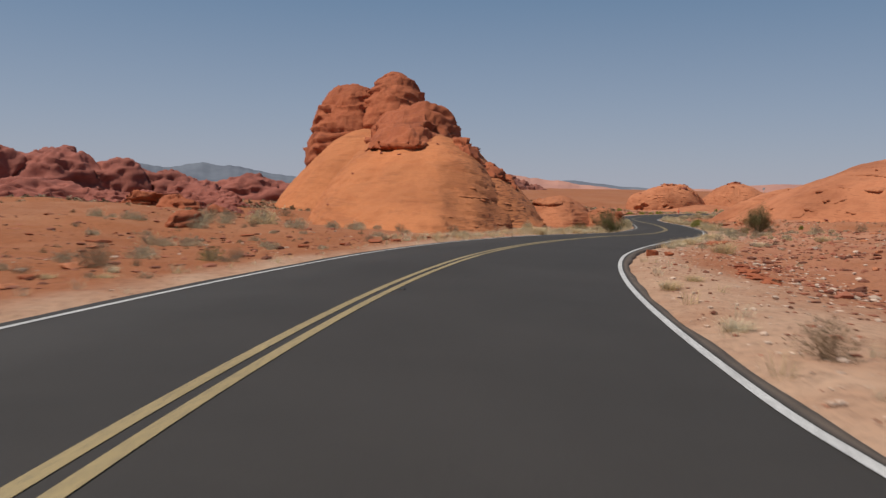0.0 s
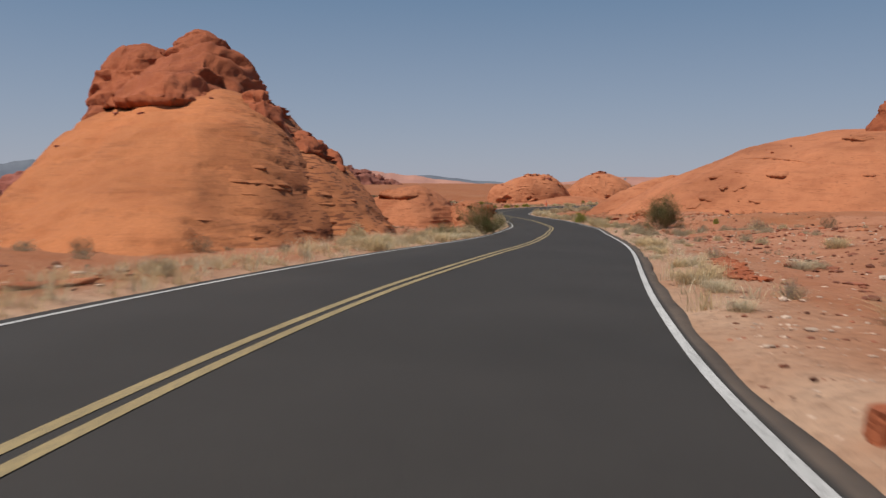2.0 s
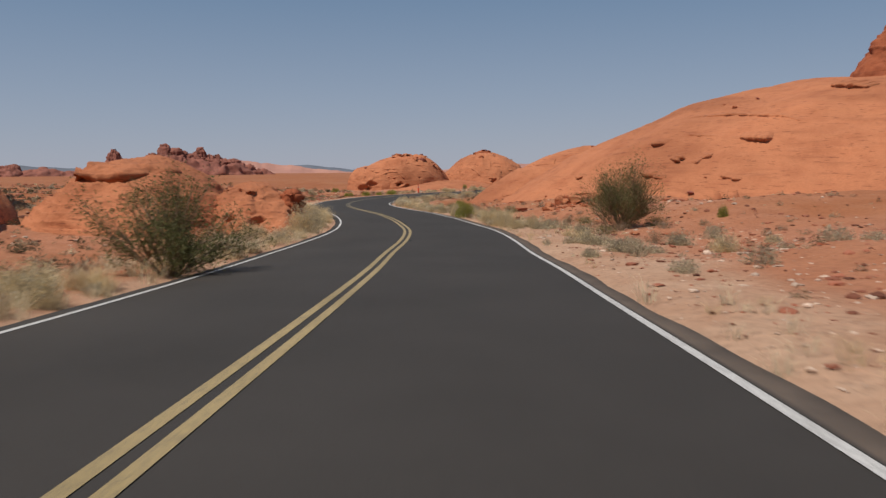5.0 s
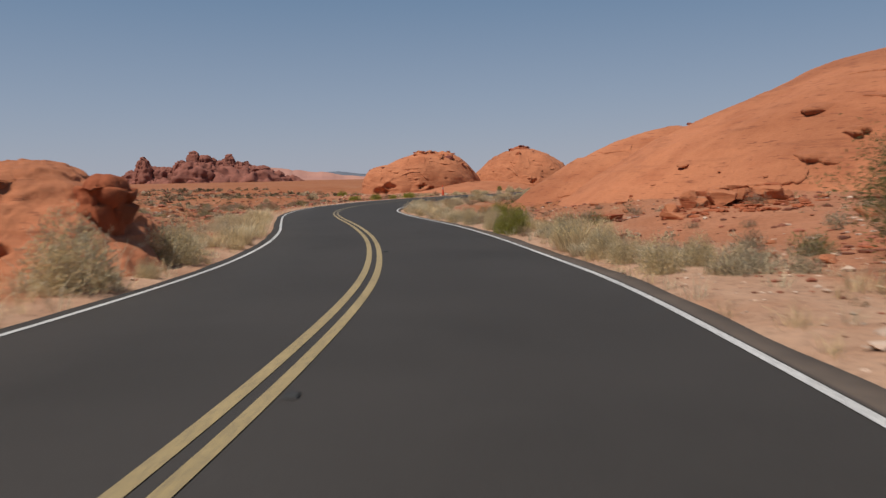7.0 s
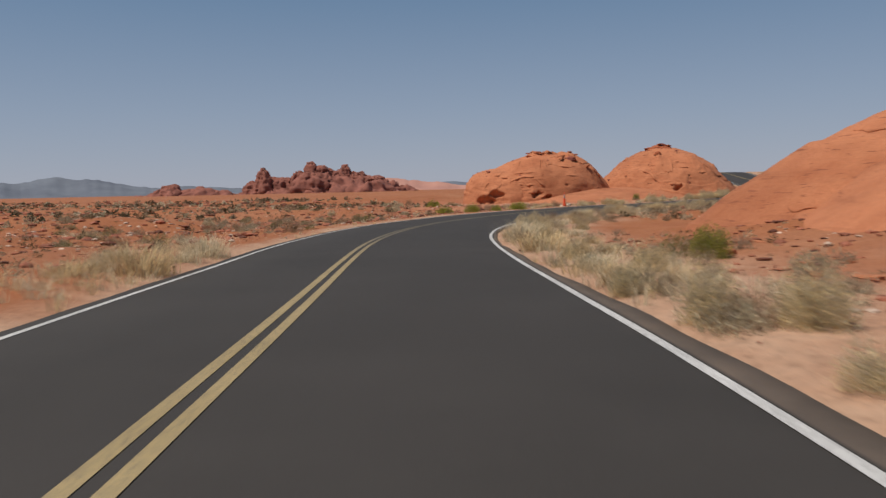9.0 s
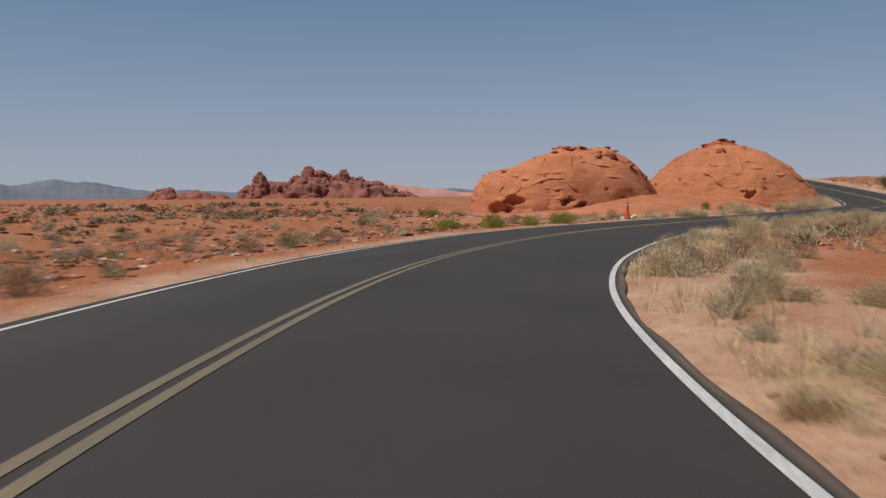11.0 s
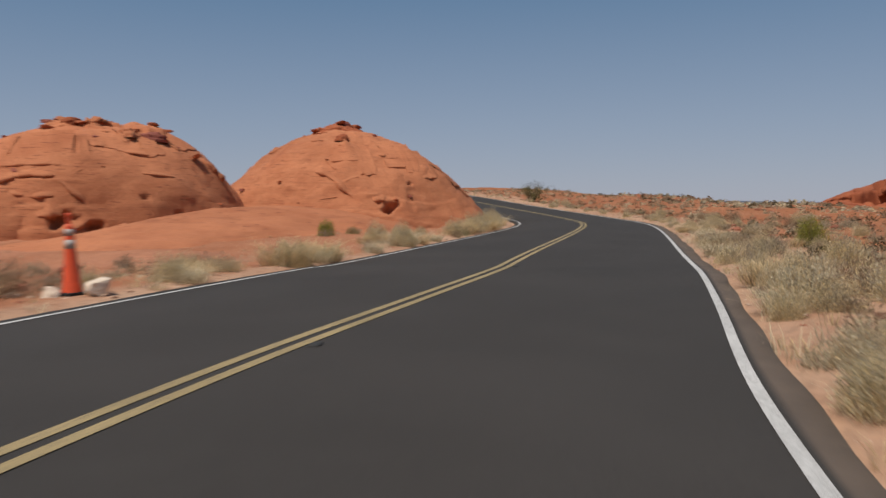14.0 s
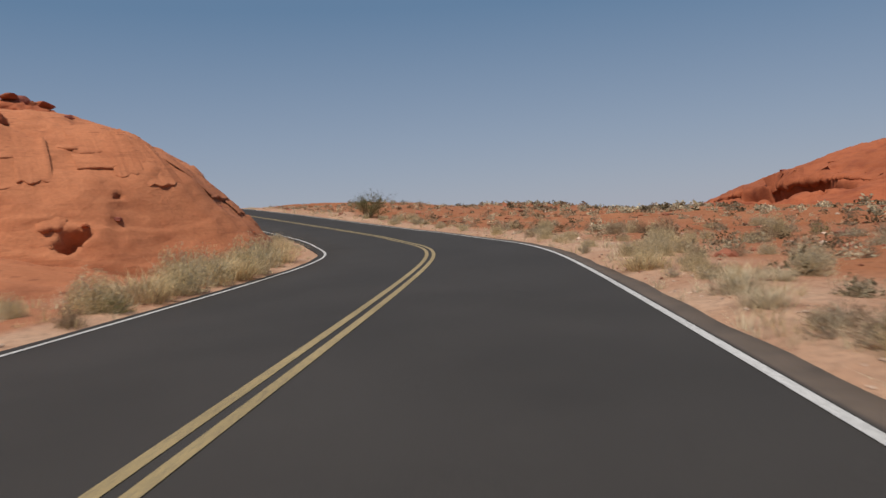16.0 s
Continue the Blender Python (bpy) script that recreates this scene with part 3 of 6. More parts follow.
formation("sandstone_outcrop", "small broken orange sandstone outcrop by the roadside", "rock formation", [
    ("outcrop", ROCK, "", dict(cx=18.5, cy=83.9, z0=-2.85, rx=2.6, ry=3.5, h=1.95, p=1.7, q=0.95, seed=22, rough=0.3, grain=0.13, strata=0.14, bed=0.3, lobes=0.16, hollow=0.06, size=0.3, res=(240, 100), pits=((18.3, 80.6, -1.75, 0.34, 0.6), (17.2, 81.4, -2.2, 0.25, 0.35), (19.6, 81.6, -2.3, 0.22, 0.3)))),
    ("overhang", ROCK_RED, "dark overhanging block at the edge", dict(cx=19.95, cy=82.6, z0=-1.75, rx=0.42, ry=0.8, h=0.42, p=3.0, q=0.7, seed=23, rough=0.12, grain=0.14, strata=0.2, bed=0.2, lobes=0.3, hollow=0.06, size=0.25, under=True, res=(90, 36))),
    ("top_ledge", ROCK, "thin layered cap", dict(cx=18.4, cy=84.0, z0=-1.22, rx=1.0, ry=1.6, h=0.35, p=2.6, q=0.8, seed=24, rough=0.12, grain=0.1, strata=0.12, bed=0.2, lobes=0.25, hollow=0.06, size=0.3, under=True, res=(100, 36))),
])

dome_west = formation("sandstone_dome", "rounded orange sandstone dome with pits and a rubble crown", "rock formation", [
    ("dome", ROCK, "", dict(cx=54.4, cy=178.7, z0=-3.53, rx=8.7, ry=8.43, h=5.8, p=2.5, q=0.64, seed=31, rough=0.4, grain=0.06, strata=0.06, bed=1.1, lobes=0.08, hollow=0.03, size=1.1, res=(320, 130), pits=((51.69, 171.12, -2.37, 0.53, 0.68), (52.86, 170.72, -2.76, 0.44, 0.58), (52.27, 170.82, -2.51, 0.34, 0.48), (56.9, 171.18, -2.17, 0.24, 0.29), (55.32, 170.96, -1.4, 0.19, 0.29)))),
    ("shoulder", ROCK, "", dict(cx=50.1, cy=176.9, z0=-3.53, rx=5.6, ry=5.9, h=4.2, p=3.0, q=0.66, seed=32, rough=0.35, grain=0.08, strata=0.07, bed=0.9, lobes=0.1, hollow=0.05, size=0.7, res=(260, 100), pits=((47.33, 172.4, -2.27, 0.87, 0.78), (46.34, 172.29, -2.85, 0.87, 0.78), (45.2, 173.1, -2.76, 0.78, 0.68)))),
    ("crown", ROCK, "broken ledge of rock on the top", dict(cx=55.0, cy=177.4, z0=1.62, rx=3.3, ry=2.8, h=0.85, p=3.0, q=0.7, seed=33, rough=0.2, grain=0.2, strata=0.3, bed=0.4, lobes=0.25, hollow=0.25, size=0.5, under=True, res=(220, 60))),
], group="twin domes")
dome_east = formation("sandstone_dome", "rounded orange sandstone dome with a small flat crown", "rock formation", [
    ("dome", ROCK, "", dict(cx=69.9, cy=178.2, z0=-3.53, rx=8.35, ry=9.05, h=6.25, p=2.3, q=0.82, seed=34, rough=0.4, grain=0.1, strata=0.1, bed=1.1, lobes=0.08, hollow=0.04, size=1.2, res=(320, 130), pits=((68.17, 170.49, -1.98, 0.44, 0.78), (67.98, 170.59, -2.37, 0.31, 0.58), (69.88, 171.33, -1.01, 0.16, 0.29)))),
    ("crown", ROCK_RED, "broken ledge of darker rock on the top", dict(cx=69.2, cy=177.9, z0=2.05, rx=2.05, ry=1.9, h=1.1, p=2.6, q=0.8, seed=35, rough=0.25, grain=0.2, strata=0.3, bed=0.35, lobes=0.35, hollow=0.2, size=0.45, under=True, res=(180, 60))),
    ("apron", ROCK, "smooth slickrock apron that runs down towards the road", dict(cx=61.5, cy=171.5, z0=-3.75, rx=17.5, ry=8.2, h=1.75, rot=33, p=1.7, q=1.15, seed=36, rough=0.25, grain=0.05, strata=0.12, bed=0.5, lobes=0.12, res=(260, 80))),
], group="twin domes")


def lip(skin, path, reach, thick, seed, material=ROCK):
    """A broken overhanging lip that follows a rock's face through the given points, thin at both ends."""
    co, no = skin
    path = np.array(path, float)
    run = np.concatenate([[0], np.cumsum(np.linalg.norm(np.diff(path, axis=0), axis=1))])
    n = max(8, int(run[-1] / 0.11))
    at = np.linspace(0, run[-1], n)
    P = np.stack([np.interp(at, run, path[:, j]) for j in range(3)], 1)
    S, Nn = [], []
    for p in P:  # settle on the face
        d = ((co - p) ** 2).sum(1)
        k = np.argsort(d)[:10]
        S.append(co[k].mean(0))
        Nn.append(no[k].mean(0))
    S, Nn = np.array(S), np.array(Nn)
    for _ in range(2):
        S[1:-1] = 0.25 * S[:-2] + 0.5 * S[1:-1] + 0.25 * S[2:]
        Nn[1:-1] = 0.25 * Nn[:-2] + 0.5 * Nn[1:-1] + 0.25 * Nn[2:]
    Nn /= np.linalg.norm(Nn, axis=1)[:, None]
    T = np.gradient(S, axis=0)
    T /= np.linalg.norm(T, axis=1)[:, None] + 1e-9
    rows = []
    for i in range(n):
        up = np.cross(Nn[i], T[i])
        up = up / (np.linalg.norm(up) + 1e-9) * (1 if up[2] >= 0 else -1)
        out = Nn[i] * (1, 1, 0)
        out = 0.9 * out / (np.linalg.norm(out) + 0.1) + 0.25 * Nn[i]  # juts out level, so that its underside is in shade
        u = 2 * i / (n - 1) - 1
        w = (1 - u ** 4) ** 0.7 * (0.75 + 0.6 * float(vnoise(np.array([at[i] * 2.3 + seed, seed * 1.7, 0.3]))) + 0.3 * float(vnoise(np.array([at[i] * 7 + seed, 3.1, seed]))))
        r, t = reach * w, thick * w
        rows.append([S[i] + up * (2 * reach + 0.3) - Nn[i] * (0.1 + 0.4 * reach), S[i] + up * 1.1 * reach + Nn[i] * 0.2 * r, S[i] + up * 0.3 * t + out * 0.85 * r, S[i] + out * r, S[i] - up * 0.55 * t + out * 0.8 * r, S[i] - up * 0.7 * t - Nn[i] * 0.15])
    return grid_mesh("ledge", np.array(rows), material)


def faces_of(rock, *names):
    return [o for o in rock.children if o.name.split(".")[0] in names]


def skin_of(rock, *names):
    """Places and normals of the vertices of a rock's named parts."""
    obs = faces_of(rock, *names)
    return np.vstack([surface_of(o) for o in obs]), np.vstack([np.array([v.normal for v in o.data.vertices]) for o in obs])


W_FACE, E_FACE, HILL_FACE, BUTTE_FACE = skin_of(dome_west, "dome", "shoulder"), skin_of(dome_east, "dome"), skin_of(slick_hill, "slope"), skin_of(butte, "lower_slope", "side_slope")
for i, (path, reach, thick) in enumerate((
        (((52.54, 98.66, 3.41), (54.23, 95.41, 3.51), (54.77, 89.71, 2.69)), 0.2, 0.28),
        (((50.69, 91.0, 1.64), (51.89, 89.35, 1.49)), 0.4, 0.42),
        (((49.62, 94.84, 1.97), (50.19, 92.32, 1.75)), 0.16, 0.2),
        (((61.94, 86.97, 3.75), (63.06, 85.93, 3.59)), 0.35, 0.35),
        (((56.83, 85.15, 1.62), (57.72, 84.37, 1.55)), 0.25, 0.25),
        (((61.95, 94.33, 5.66), (62.05, 91.11, 5.21)), 0.6, 0.6),
        (((63.38, 88.74, 4.65), (64.05, 86.74, 4.12), (65.55, 85.49, 3.85)), 0.25, 0.3),
        (((46.7, 92.45, -0.01), (47.51, 92.48, 0.44)), 0.35, 0.4),
        (((47.22, 91.1, -0.1), (48.7, 90.97, 0.52)), 0.22, 0.26),
        (((47.63, 96.26, 1.39), (47.99, 95.2, 1.38)), 0.35, 0.35),
        (((44.84, 93.58, -0.62), (45.28, 91.7, -1.04)), 0.25, 0.3),
        (((47.5, 88.9, -0.86), (48.0, 87.6, -1.1)), 0.3, 0.3))):
    part("ledge", lip(HILL_FACE, path, 1.5 * reach, 1.3 * thick, 2.3 * i + 4.0), slick_hill, "thin overhanging bed of sandstone")
bed_rng = np.random.RandomState(29)
near_road = np.flatnonzero((BUTTE_FACE[1] @ np.array((0.85, -0.5, 0.1)) > 0.45) & (BUTTE_FACE[0][:, 2] > -1.6) & (BUTTE_FACE[0][:, 2] < 4.2) & (BUTTE_FACE[0][:, 1] > 42))
for i in range(150):  # short dark beds that dip along the butte's side
    k = near_road[bed_rng.randint(len(near_road))]
    p, n = BUTTE_FACE[0][k], BUTTE_FACE[1][k]
    if bed_rng.rand() < smooth(0.5, 4.0, p[2]) * 0.7:
        continue
    d = np.cross((0, 0, 1), n)
    d = d / np.linalg.norm(d) * (1 if d[1] > 0 else -1)
    d = d + (0, 0, -0.12 - 0.1 * bed_rng.rand())
    half = 0.25 + 0.75 * bed_rng.rand() ** 2
    size = 0.07 + 0.09 * bed_rng.rand()
    part("ledge", lip(BUTTE_FACE, (p - d * half, p, p + d * half), size, 1.1 * size, 1.9 * i, ROCK_LINED), butte, "short dark bed of sandstone")
for i, (rock, face, path, reach, thick) in enumerate((
        (dome_west, W_FACE, ((48.93, 172.67, -1.18), (49.66, 172.78, -0.76), (50.38, 172.8, -0.48), (51.73, 172.02, -0.53)), 0.3, 0.34),
        (dome_west, W_FACE, ((51.8, 171.8, -0.7), (52.3, 171.58, -1.25), (52.75, 171.44, -1.7)), 0.16, 0.2),
        (dome_west, W_FACE, ((49.99, 172.44, -1.32), (50.61, 172.14, -1.39), (51.62, 171.71, -1.46)), 0.2, 0.24),
        (dome_west, W_FACE, ((47.6, 174.3, -0.2), (48.2, 173.8, -0.26)), 0.22, 0.26),
        (dome_west, W_FACE, ((48.25, 173.55, -0.44), (49.0, 173.2, -0.57)), 0.24, 0.3),
        (dome_west, W_FACE, ((46.2, 173.81, -1.7), (46.5, 173.8, -1.3), (46.9, 173.8, -1.0)), 0.16, 0.2),
        (dome_west, W_FACE, ((46.7, 172.9, -1.75), (47.2, 172.8, -1.6), (47.7, 172.8, -1.85)), 0.34, 0.4),
        (dome_west, W_FACE, ((45.4, 173.2, -2.1), (46.0, 172.8, -2.0), (46.6, 172.6, -2.2)), 0.3, 0.4),
        (dome_west, W_FACE, ((50.8, 171.5, -2.3), (51.25, 171.35, -2.22), (51.7, 171.2, -2.35)), 0.3, 0.3),
        (dome_west, W_FACE, ((52.0, 171.0, -2.75), (52.4, 170.9, -2.65), (52.9, 170.9, -2.5)), 0.28, 0.3),
        (dome_west, W_FACE, ((50.0, 173.7, 0.5), (50.7, 173.8, 1.0)), 0.2, 0.22),
        (dome_west, W_FACE, ((53.9, 173.4, 0.95), (55.32, 172.9, 0.74), (56.4, 172.86, 0.6)), 0.2, 0.2),
        (dome_west, W_FACE, ((55.4, 171.97, -0.32), (56.2, 172.0, -0.4), (57.0, 172.14, -0.47)), 0.16, 0.16),
        (dome_west, W_FACE, ((57.4, 174.55, 1.49), (58.1, 174.15, 0.95)), 0.26, 0.26),
        (dome_west, W_FACE, ((59.3, 174.6, 0.7), (59.94, 174.58, -0.08), (60.3, 174.8, -0.7)), 0.4, 0.4),
        (dome_east, E_FACE, ((65.12, 173.74, -0.1), (65.57, 173.23, -0.24), (65.84, 172.68, -0.6), (66.13, 172.18, -1.06), (66.47, 171.53, -1.61)), 0.24, 0.28),
        (dome_east, E_FACE, ((66.21, 174.1, 0.59), (66.17, 173.4, 0.2), (66.24, 172.86, -0.17)), 0.14, 0.14),
        (dome_east, E_FACE, ((66.37, 172.32, -0.74), (67.1, 172.17, -0.54)), 0.16, 0.18),
        (dome_east, E_FACE, ((65.18, 179.19, 1.08), (65.9, 178.3, 1.56), (66.65, 177.5, 1.9)), 0.26, 0.28),
        (dome_east, E_FACE, ((66.2, 175.7, 1.6), (66.8, 175.3, 1.75)), 0.2, 0.22),
        (dome_east, E_FACE, ((67.0, 174.6, 1.45), (67.5, 173.9, 1.3)), 0.2, 0.2),
        (dome_east, E_FACE, ((68.9, 173.2, 0.85), (69.6, 173.0, 0.75)), 0.22, 0.22),
        (dome_east, E_FACE, ((64.83, 172.46, -1.7), (65.73, 172.0, -1.51)), 0.08, 0.08),
        (dome_east, E_FACE, ((67.3, 170.9, -1.7), (67.65, 170.8, -1.6), (68.0, 170.8, -1.75)), 0.24, 0.3))):
    part("ledge", lip(face, path, 0.7 * reach, 0.85 * thick, 3.7 * i + 1.0), rock, "broken overhanging lip of sandstone")
crack_rng = np.random.RandomState(8)
for dome, (cx, cy, rx, ry), spots in ((dome_west, (54.86, 178.75, 9.5, 8.2), ((50.98, 172.86, 3.2), (52.52, 172.05, 1.6), (49.35, 173.76, 1.4), (58.83, 175.1, 2.4), (56.49, 173.13, 1.2))), (dome_east, (70.94, 177.91, 8.8, 8.6), ((66.99, 172.84, 2.2), (69.8, 171.95, 1.5), (71.64, 171.35, 1.4), (74.24, 172.41, 2.4), (75.67, 173.66, 2), (67.74, 171.92, 1)))):
    surface = surface_of(next(o for o in dome.children if o.name.startswith("dome")))
    spots = list(spots)
    for _ in range(3):
        a, r = radians(200 + 140 * crack_rng.rand()), 0.5 + 0.42 * crack_rng.rand()
        spots.append((cx + rx * r * math.cos(a), cy + ry * r * math.sin(a), 0.5 + 0.9 * crack_rng.rand()))
    for i, (x, y, length) in enumerate(spots):
        part("ledge", ledge_strip(surface, x, y, length, 0.13 + 0.06 * length, 0.12 + 0.05 * length, 50.0 + i + cx), dome)

formation("red_rock_hill", "long red sandstone hill with a dark shallow alcove", "rock formation", [
    ("hill", ROCK_RED, "", dict(cx=147.8, cy=160.1, z0=-2.91, rx=19.51, ry=28.82, h=6.9, p=1.7, q=1.0, seed=41, rough=0.4, grain=0.12, strata=0.25, bed=1.2, lobes=0.03, hollow=0.25, size=1.4, res=(420, 150), pits=((136.9, 177.8, -1.71, 1.2, 1.8), (135.5, 175.6, -1.51, 1.6, 2.2), (134.6, 173.8, -1.21, 1.9, 2.4), (134.3, 172.0, -0.91, 2.1, 2.6), (133.7, 170.2, -0.81, 2.1, 2.4), (132.8, 168.7, -1.01, 1.5, 1.8), (142.3, 184.4, -2.21, 1.2, 1.3), (140.8, 183.1, -2.21, 0.9, 1.1)))),
])

# ---- the distance ----
def skyline(name, label, material, az0, az1, dist, base, heights, rough, seed, category="mountain range"):
    """A far range as a long ridge with a front slope; heights: metres at even steps from az0 to az1 (degrees clockwise from +y, seen from the start)."""
    n = 260
    t = np.linspace(0, 1, n)
    az = np.radians(az0 + (az1 - az0) * t)
    h = np.interp(t, np.linspace(0, 1, len(heights)), heights)
    q = np.stack([t * 14, 0 * t + seed * 3.3, 0 * t], -1)
    h = np.maximum(h * (1 + rough * fbm(q, 3)), 0)
    rows = []
    for u in (0.0, 0.25, 0.5, 0.75, 1.0):
        d = dist * (1 - 0.10 * (1 - u)) + dist * 0.012 * fbm(np.stack([t * 12, 0 * t + seed + u * 1.2, 0 * t], -1), 3) * (u < 1)
        rows.append(np.stack([np.sin(az) * d, np.cos(az) * d + 60, base + h * u ** 1.2], -1))
    rows.append(np.stack([np.sin(az) * dist * 1.06, np.cos(az) * dist * 1.06 + 60, base + 0 * h - 5], -1))
    return tagged(new(name, grid_mesh(name, np.stack(rows), material)), label, category, kind="structure")


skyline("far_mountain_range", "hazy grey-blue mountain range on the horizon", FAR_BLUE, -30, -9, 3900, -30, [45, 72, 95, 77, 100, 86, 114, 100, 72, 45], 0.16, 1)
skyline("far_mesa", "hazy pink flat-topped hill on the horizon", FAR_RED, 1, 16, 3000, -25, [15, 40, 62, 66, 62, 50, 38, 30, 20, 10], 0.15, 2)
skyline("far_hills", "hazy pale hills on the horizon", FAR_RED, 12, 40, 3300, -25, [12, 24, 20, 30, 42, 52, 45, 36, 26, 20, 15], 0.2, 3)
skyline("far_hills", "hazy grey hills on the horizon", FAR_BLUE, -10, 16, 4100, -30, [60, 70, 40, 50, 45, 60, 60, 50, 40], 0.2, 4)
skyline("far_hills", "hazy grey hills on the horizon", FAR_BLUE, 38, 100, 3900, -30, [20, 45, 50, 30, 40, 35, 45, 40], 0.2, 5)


def lumpy_ridge(name, label, masses, material, p=1.9, q=0.85):
    """Rounded, broken masses side by side: each is (x, y, base, radius, height)."""
    top = thing(name, label, "rock formation")
    for i, (x, y, z, r, h) in enumerate(masses):
        part("mass", rock_mass("mass", material, cx=x, cy=y, z0=z, rx=r, ry=r * 0.9, h=h, p=p + 0.5 * (i % 3), q=q - 0.08 * (i % 2), seed=50 + i, rough=r * 0.12, grain=r * 0.07, strata=r * 0.05, bed=h * 0.2, lobes=0.3, sink=3, freq=5.0 / r, hollow=0.12 * r, size=0.2 * r, res=(84, 36)), top)
    return top


lumpy_ridge("crag_ridge", "jagged dark red sandstone ridge with spires far off", [
    (-28.44, 1029.08, -24.0, 16.2, 53.1), (-13.44, 1039.11, -24.0, 24.4, 40.0), (1.18, 1039.19, -24.0, 17.2, 40.0), (26.41, 1029.4, -24.0, 17.1, 57.0), (48.72, 1039.47, -24.0, 15.3, 52.2), (66.81, 1034.61, -24.0, 10.2, 54.1), (85.28, 1039.69, -24.0, 15.3, 47.4), (105.76, 1049.75, -24.0, 26.4, 40.0), (139.22, 1064.86, -24.0, 40.8, 26.0), (-53.48, 1043.85, -24.0, 26.4, 22.0), (46.15, 1019.57, -24.0, 61.0, 40.0), (91.85, 1019.83, -24.0, 51.0, 32.0), (-15.82, 1024.18, -24.0, 40.8, 27.9), (12.88, 1034.29, -24.0, 16.2, 48.0), (39.1, 1026.49, -24.0, 20.4, 53.1), (59.35, 1030.58, -24.0, 18.7, 49.3), (77.71, 1032.68, -24.0, 24.4, 46.0), (97.89, 1034.79, -24.0, 30.6, 42.0), (122.02, 1044.87, -24.0, 34.6, 34.0), (-39.22, 1033.99, -24.0, 20.4, 36.0), (29.51, 1014.5, -24.0, 34.6, 44.0)], ROCK_DARK, 2.0, 0.8)
lumpy_ridge("crag_ridge", "low dark red sandstone ridge far off", [
    (-156.73, 1142.69, -24.0, 30.91, 36.36), (-190.91, 1157.41, -24.0, 41.81, 18.18), (-122.54, 1152.83, -24.0, 45.45, 23.63), (-85.8, 1158.02, -24.0, 45.45, 22.73)], ROCK_DARK)
lumpy_ridge("dark_rock_ridge", "broken dark red rock ridge on the plain", [
    (-92.77, 132.63, -2.63, 14.54, 10.45), (-78.14, 138.55, -2.63, 11.82, 9.09), (-67.17, 142.49, -2.63, 10.91, 8.64), (-58.03, 146.44, -2.63, 9.09, 7.45), (-50.7, 150.4, -2.63, 8.18, 5.82), (-45.27, 148.37, -2.63, 7.27, 3.82), (-63.7, 130.47, -2.63, 10.91, 4), (-80.12, 126.56, -2.63, 12.73, 4.91), (-100.18, 122.67, -2.63, 12.73, 6.82), (-41.13, 185.34, -2.63, 10.91, 5.45)], ROCK_PURPLE)
lumpy_ridge("rock_pile", "low dark red rock pile on the sand", [(-16.52, 56.23, -1.9, 2.36, 1.82), (-14.17, 55.22, -1.9, 1.82, 1.36), (-18.77, 58.24, -1.9, 2, 1.18), (-12.51, 57.21, -1.9, 1.27, 1.09)], ROCK_PURPLE)
lumpy_ridge("rock_pile", "low broken red rocks on the plain", [(-29.78, 84.3, -2.08, 3.64, 2.18), (-24.24, 90.27, -2.08, 4.09, 2.36), (-36.06, 90.33, -2.08, 3.64, 2), (-20.71, 82.25, -2.08, 2.27, 1.45)], ROCK_PURPLE)



# ---- plants ----
def leaf_material(name, colour, vary=0.35, thin=0.45):
    m, nt, b = shader(name, 0.8)
    info = nt.nodes.new("ShaderNodeNewGeometry")
    lo = tuple(c * (1 - vary) for c in colour)
    hi = tuple(c * (1 + vary) for c in colour)
    colour_out = ramp(nt, info.outputs["Random Per Island"], [(0.0, lo), (1.0, hi)])
    nt.links.new(colour_out, b.inputs["Base Color"])
    if thin:  # light comes through thin leaves
        glow, both = nt.nodes.new("ShaderNodeBsdfTranslucent"), nt.nodes.new("ShaderNodeMixShader")
        nt.links.new(colour_out, glow.inputs[0])
        both.inputs[0].default_value = thin
        nt.links.new(b.outputs[0], both.inputs[1])
        nt.links.new(glow.outputs[0], both.inputs[2])
        nt.links.new(both.outputs[0], nt.nodes["Material Output"].inputs[0])
    return m


TAN = leaf_material("dry_tan_grass", (0.60, 0.46, 0.26))
SAGE_STRAW = leaf_material("straw_green_leaf", (0.63, 0.50, 0.28))
STRAW = leaf_material("pale_straw", (0.62, 0.53, 0.36))
GREY_GREEN = leaf_material("grey_green_leaf", (0.40, 0.335, 0.22))
OLIVE = leaf_material("olive_leaf", (0.22, 0.205, 0.08))
GREEN = leaf_material("fresh_green_leaf", (0.31, 0.30, 0.055))
BROWN = leaf_material("dry_brown_twig", (0.34, 0.24, 0.15))
DARK_SCRUB = leaf_material("dark_scrub", (0.13, 0.10, 0.055))
DARK_OLIVE = leaf_material("dark_olive_leaf", (0.125, 0.12, 0.045))
GREY_TWIG = leaf_material("grey_twig", (0.40, 0.34, 0.26))


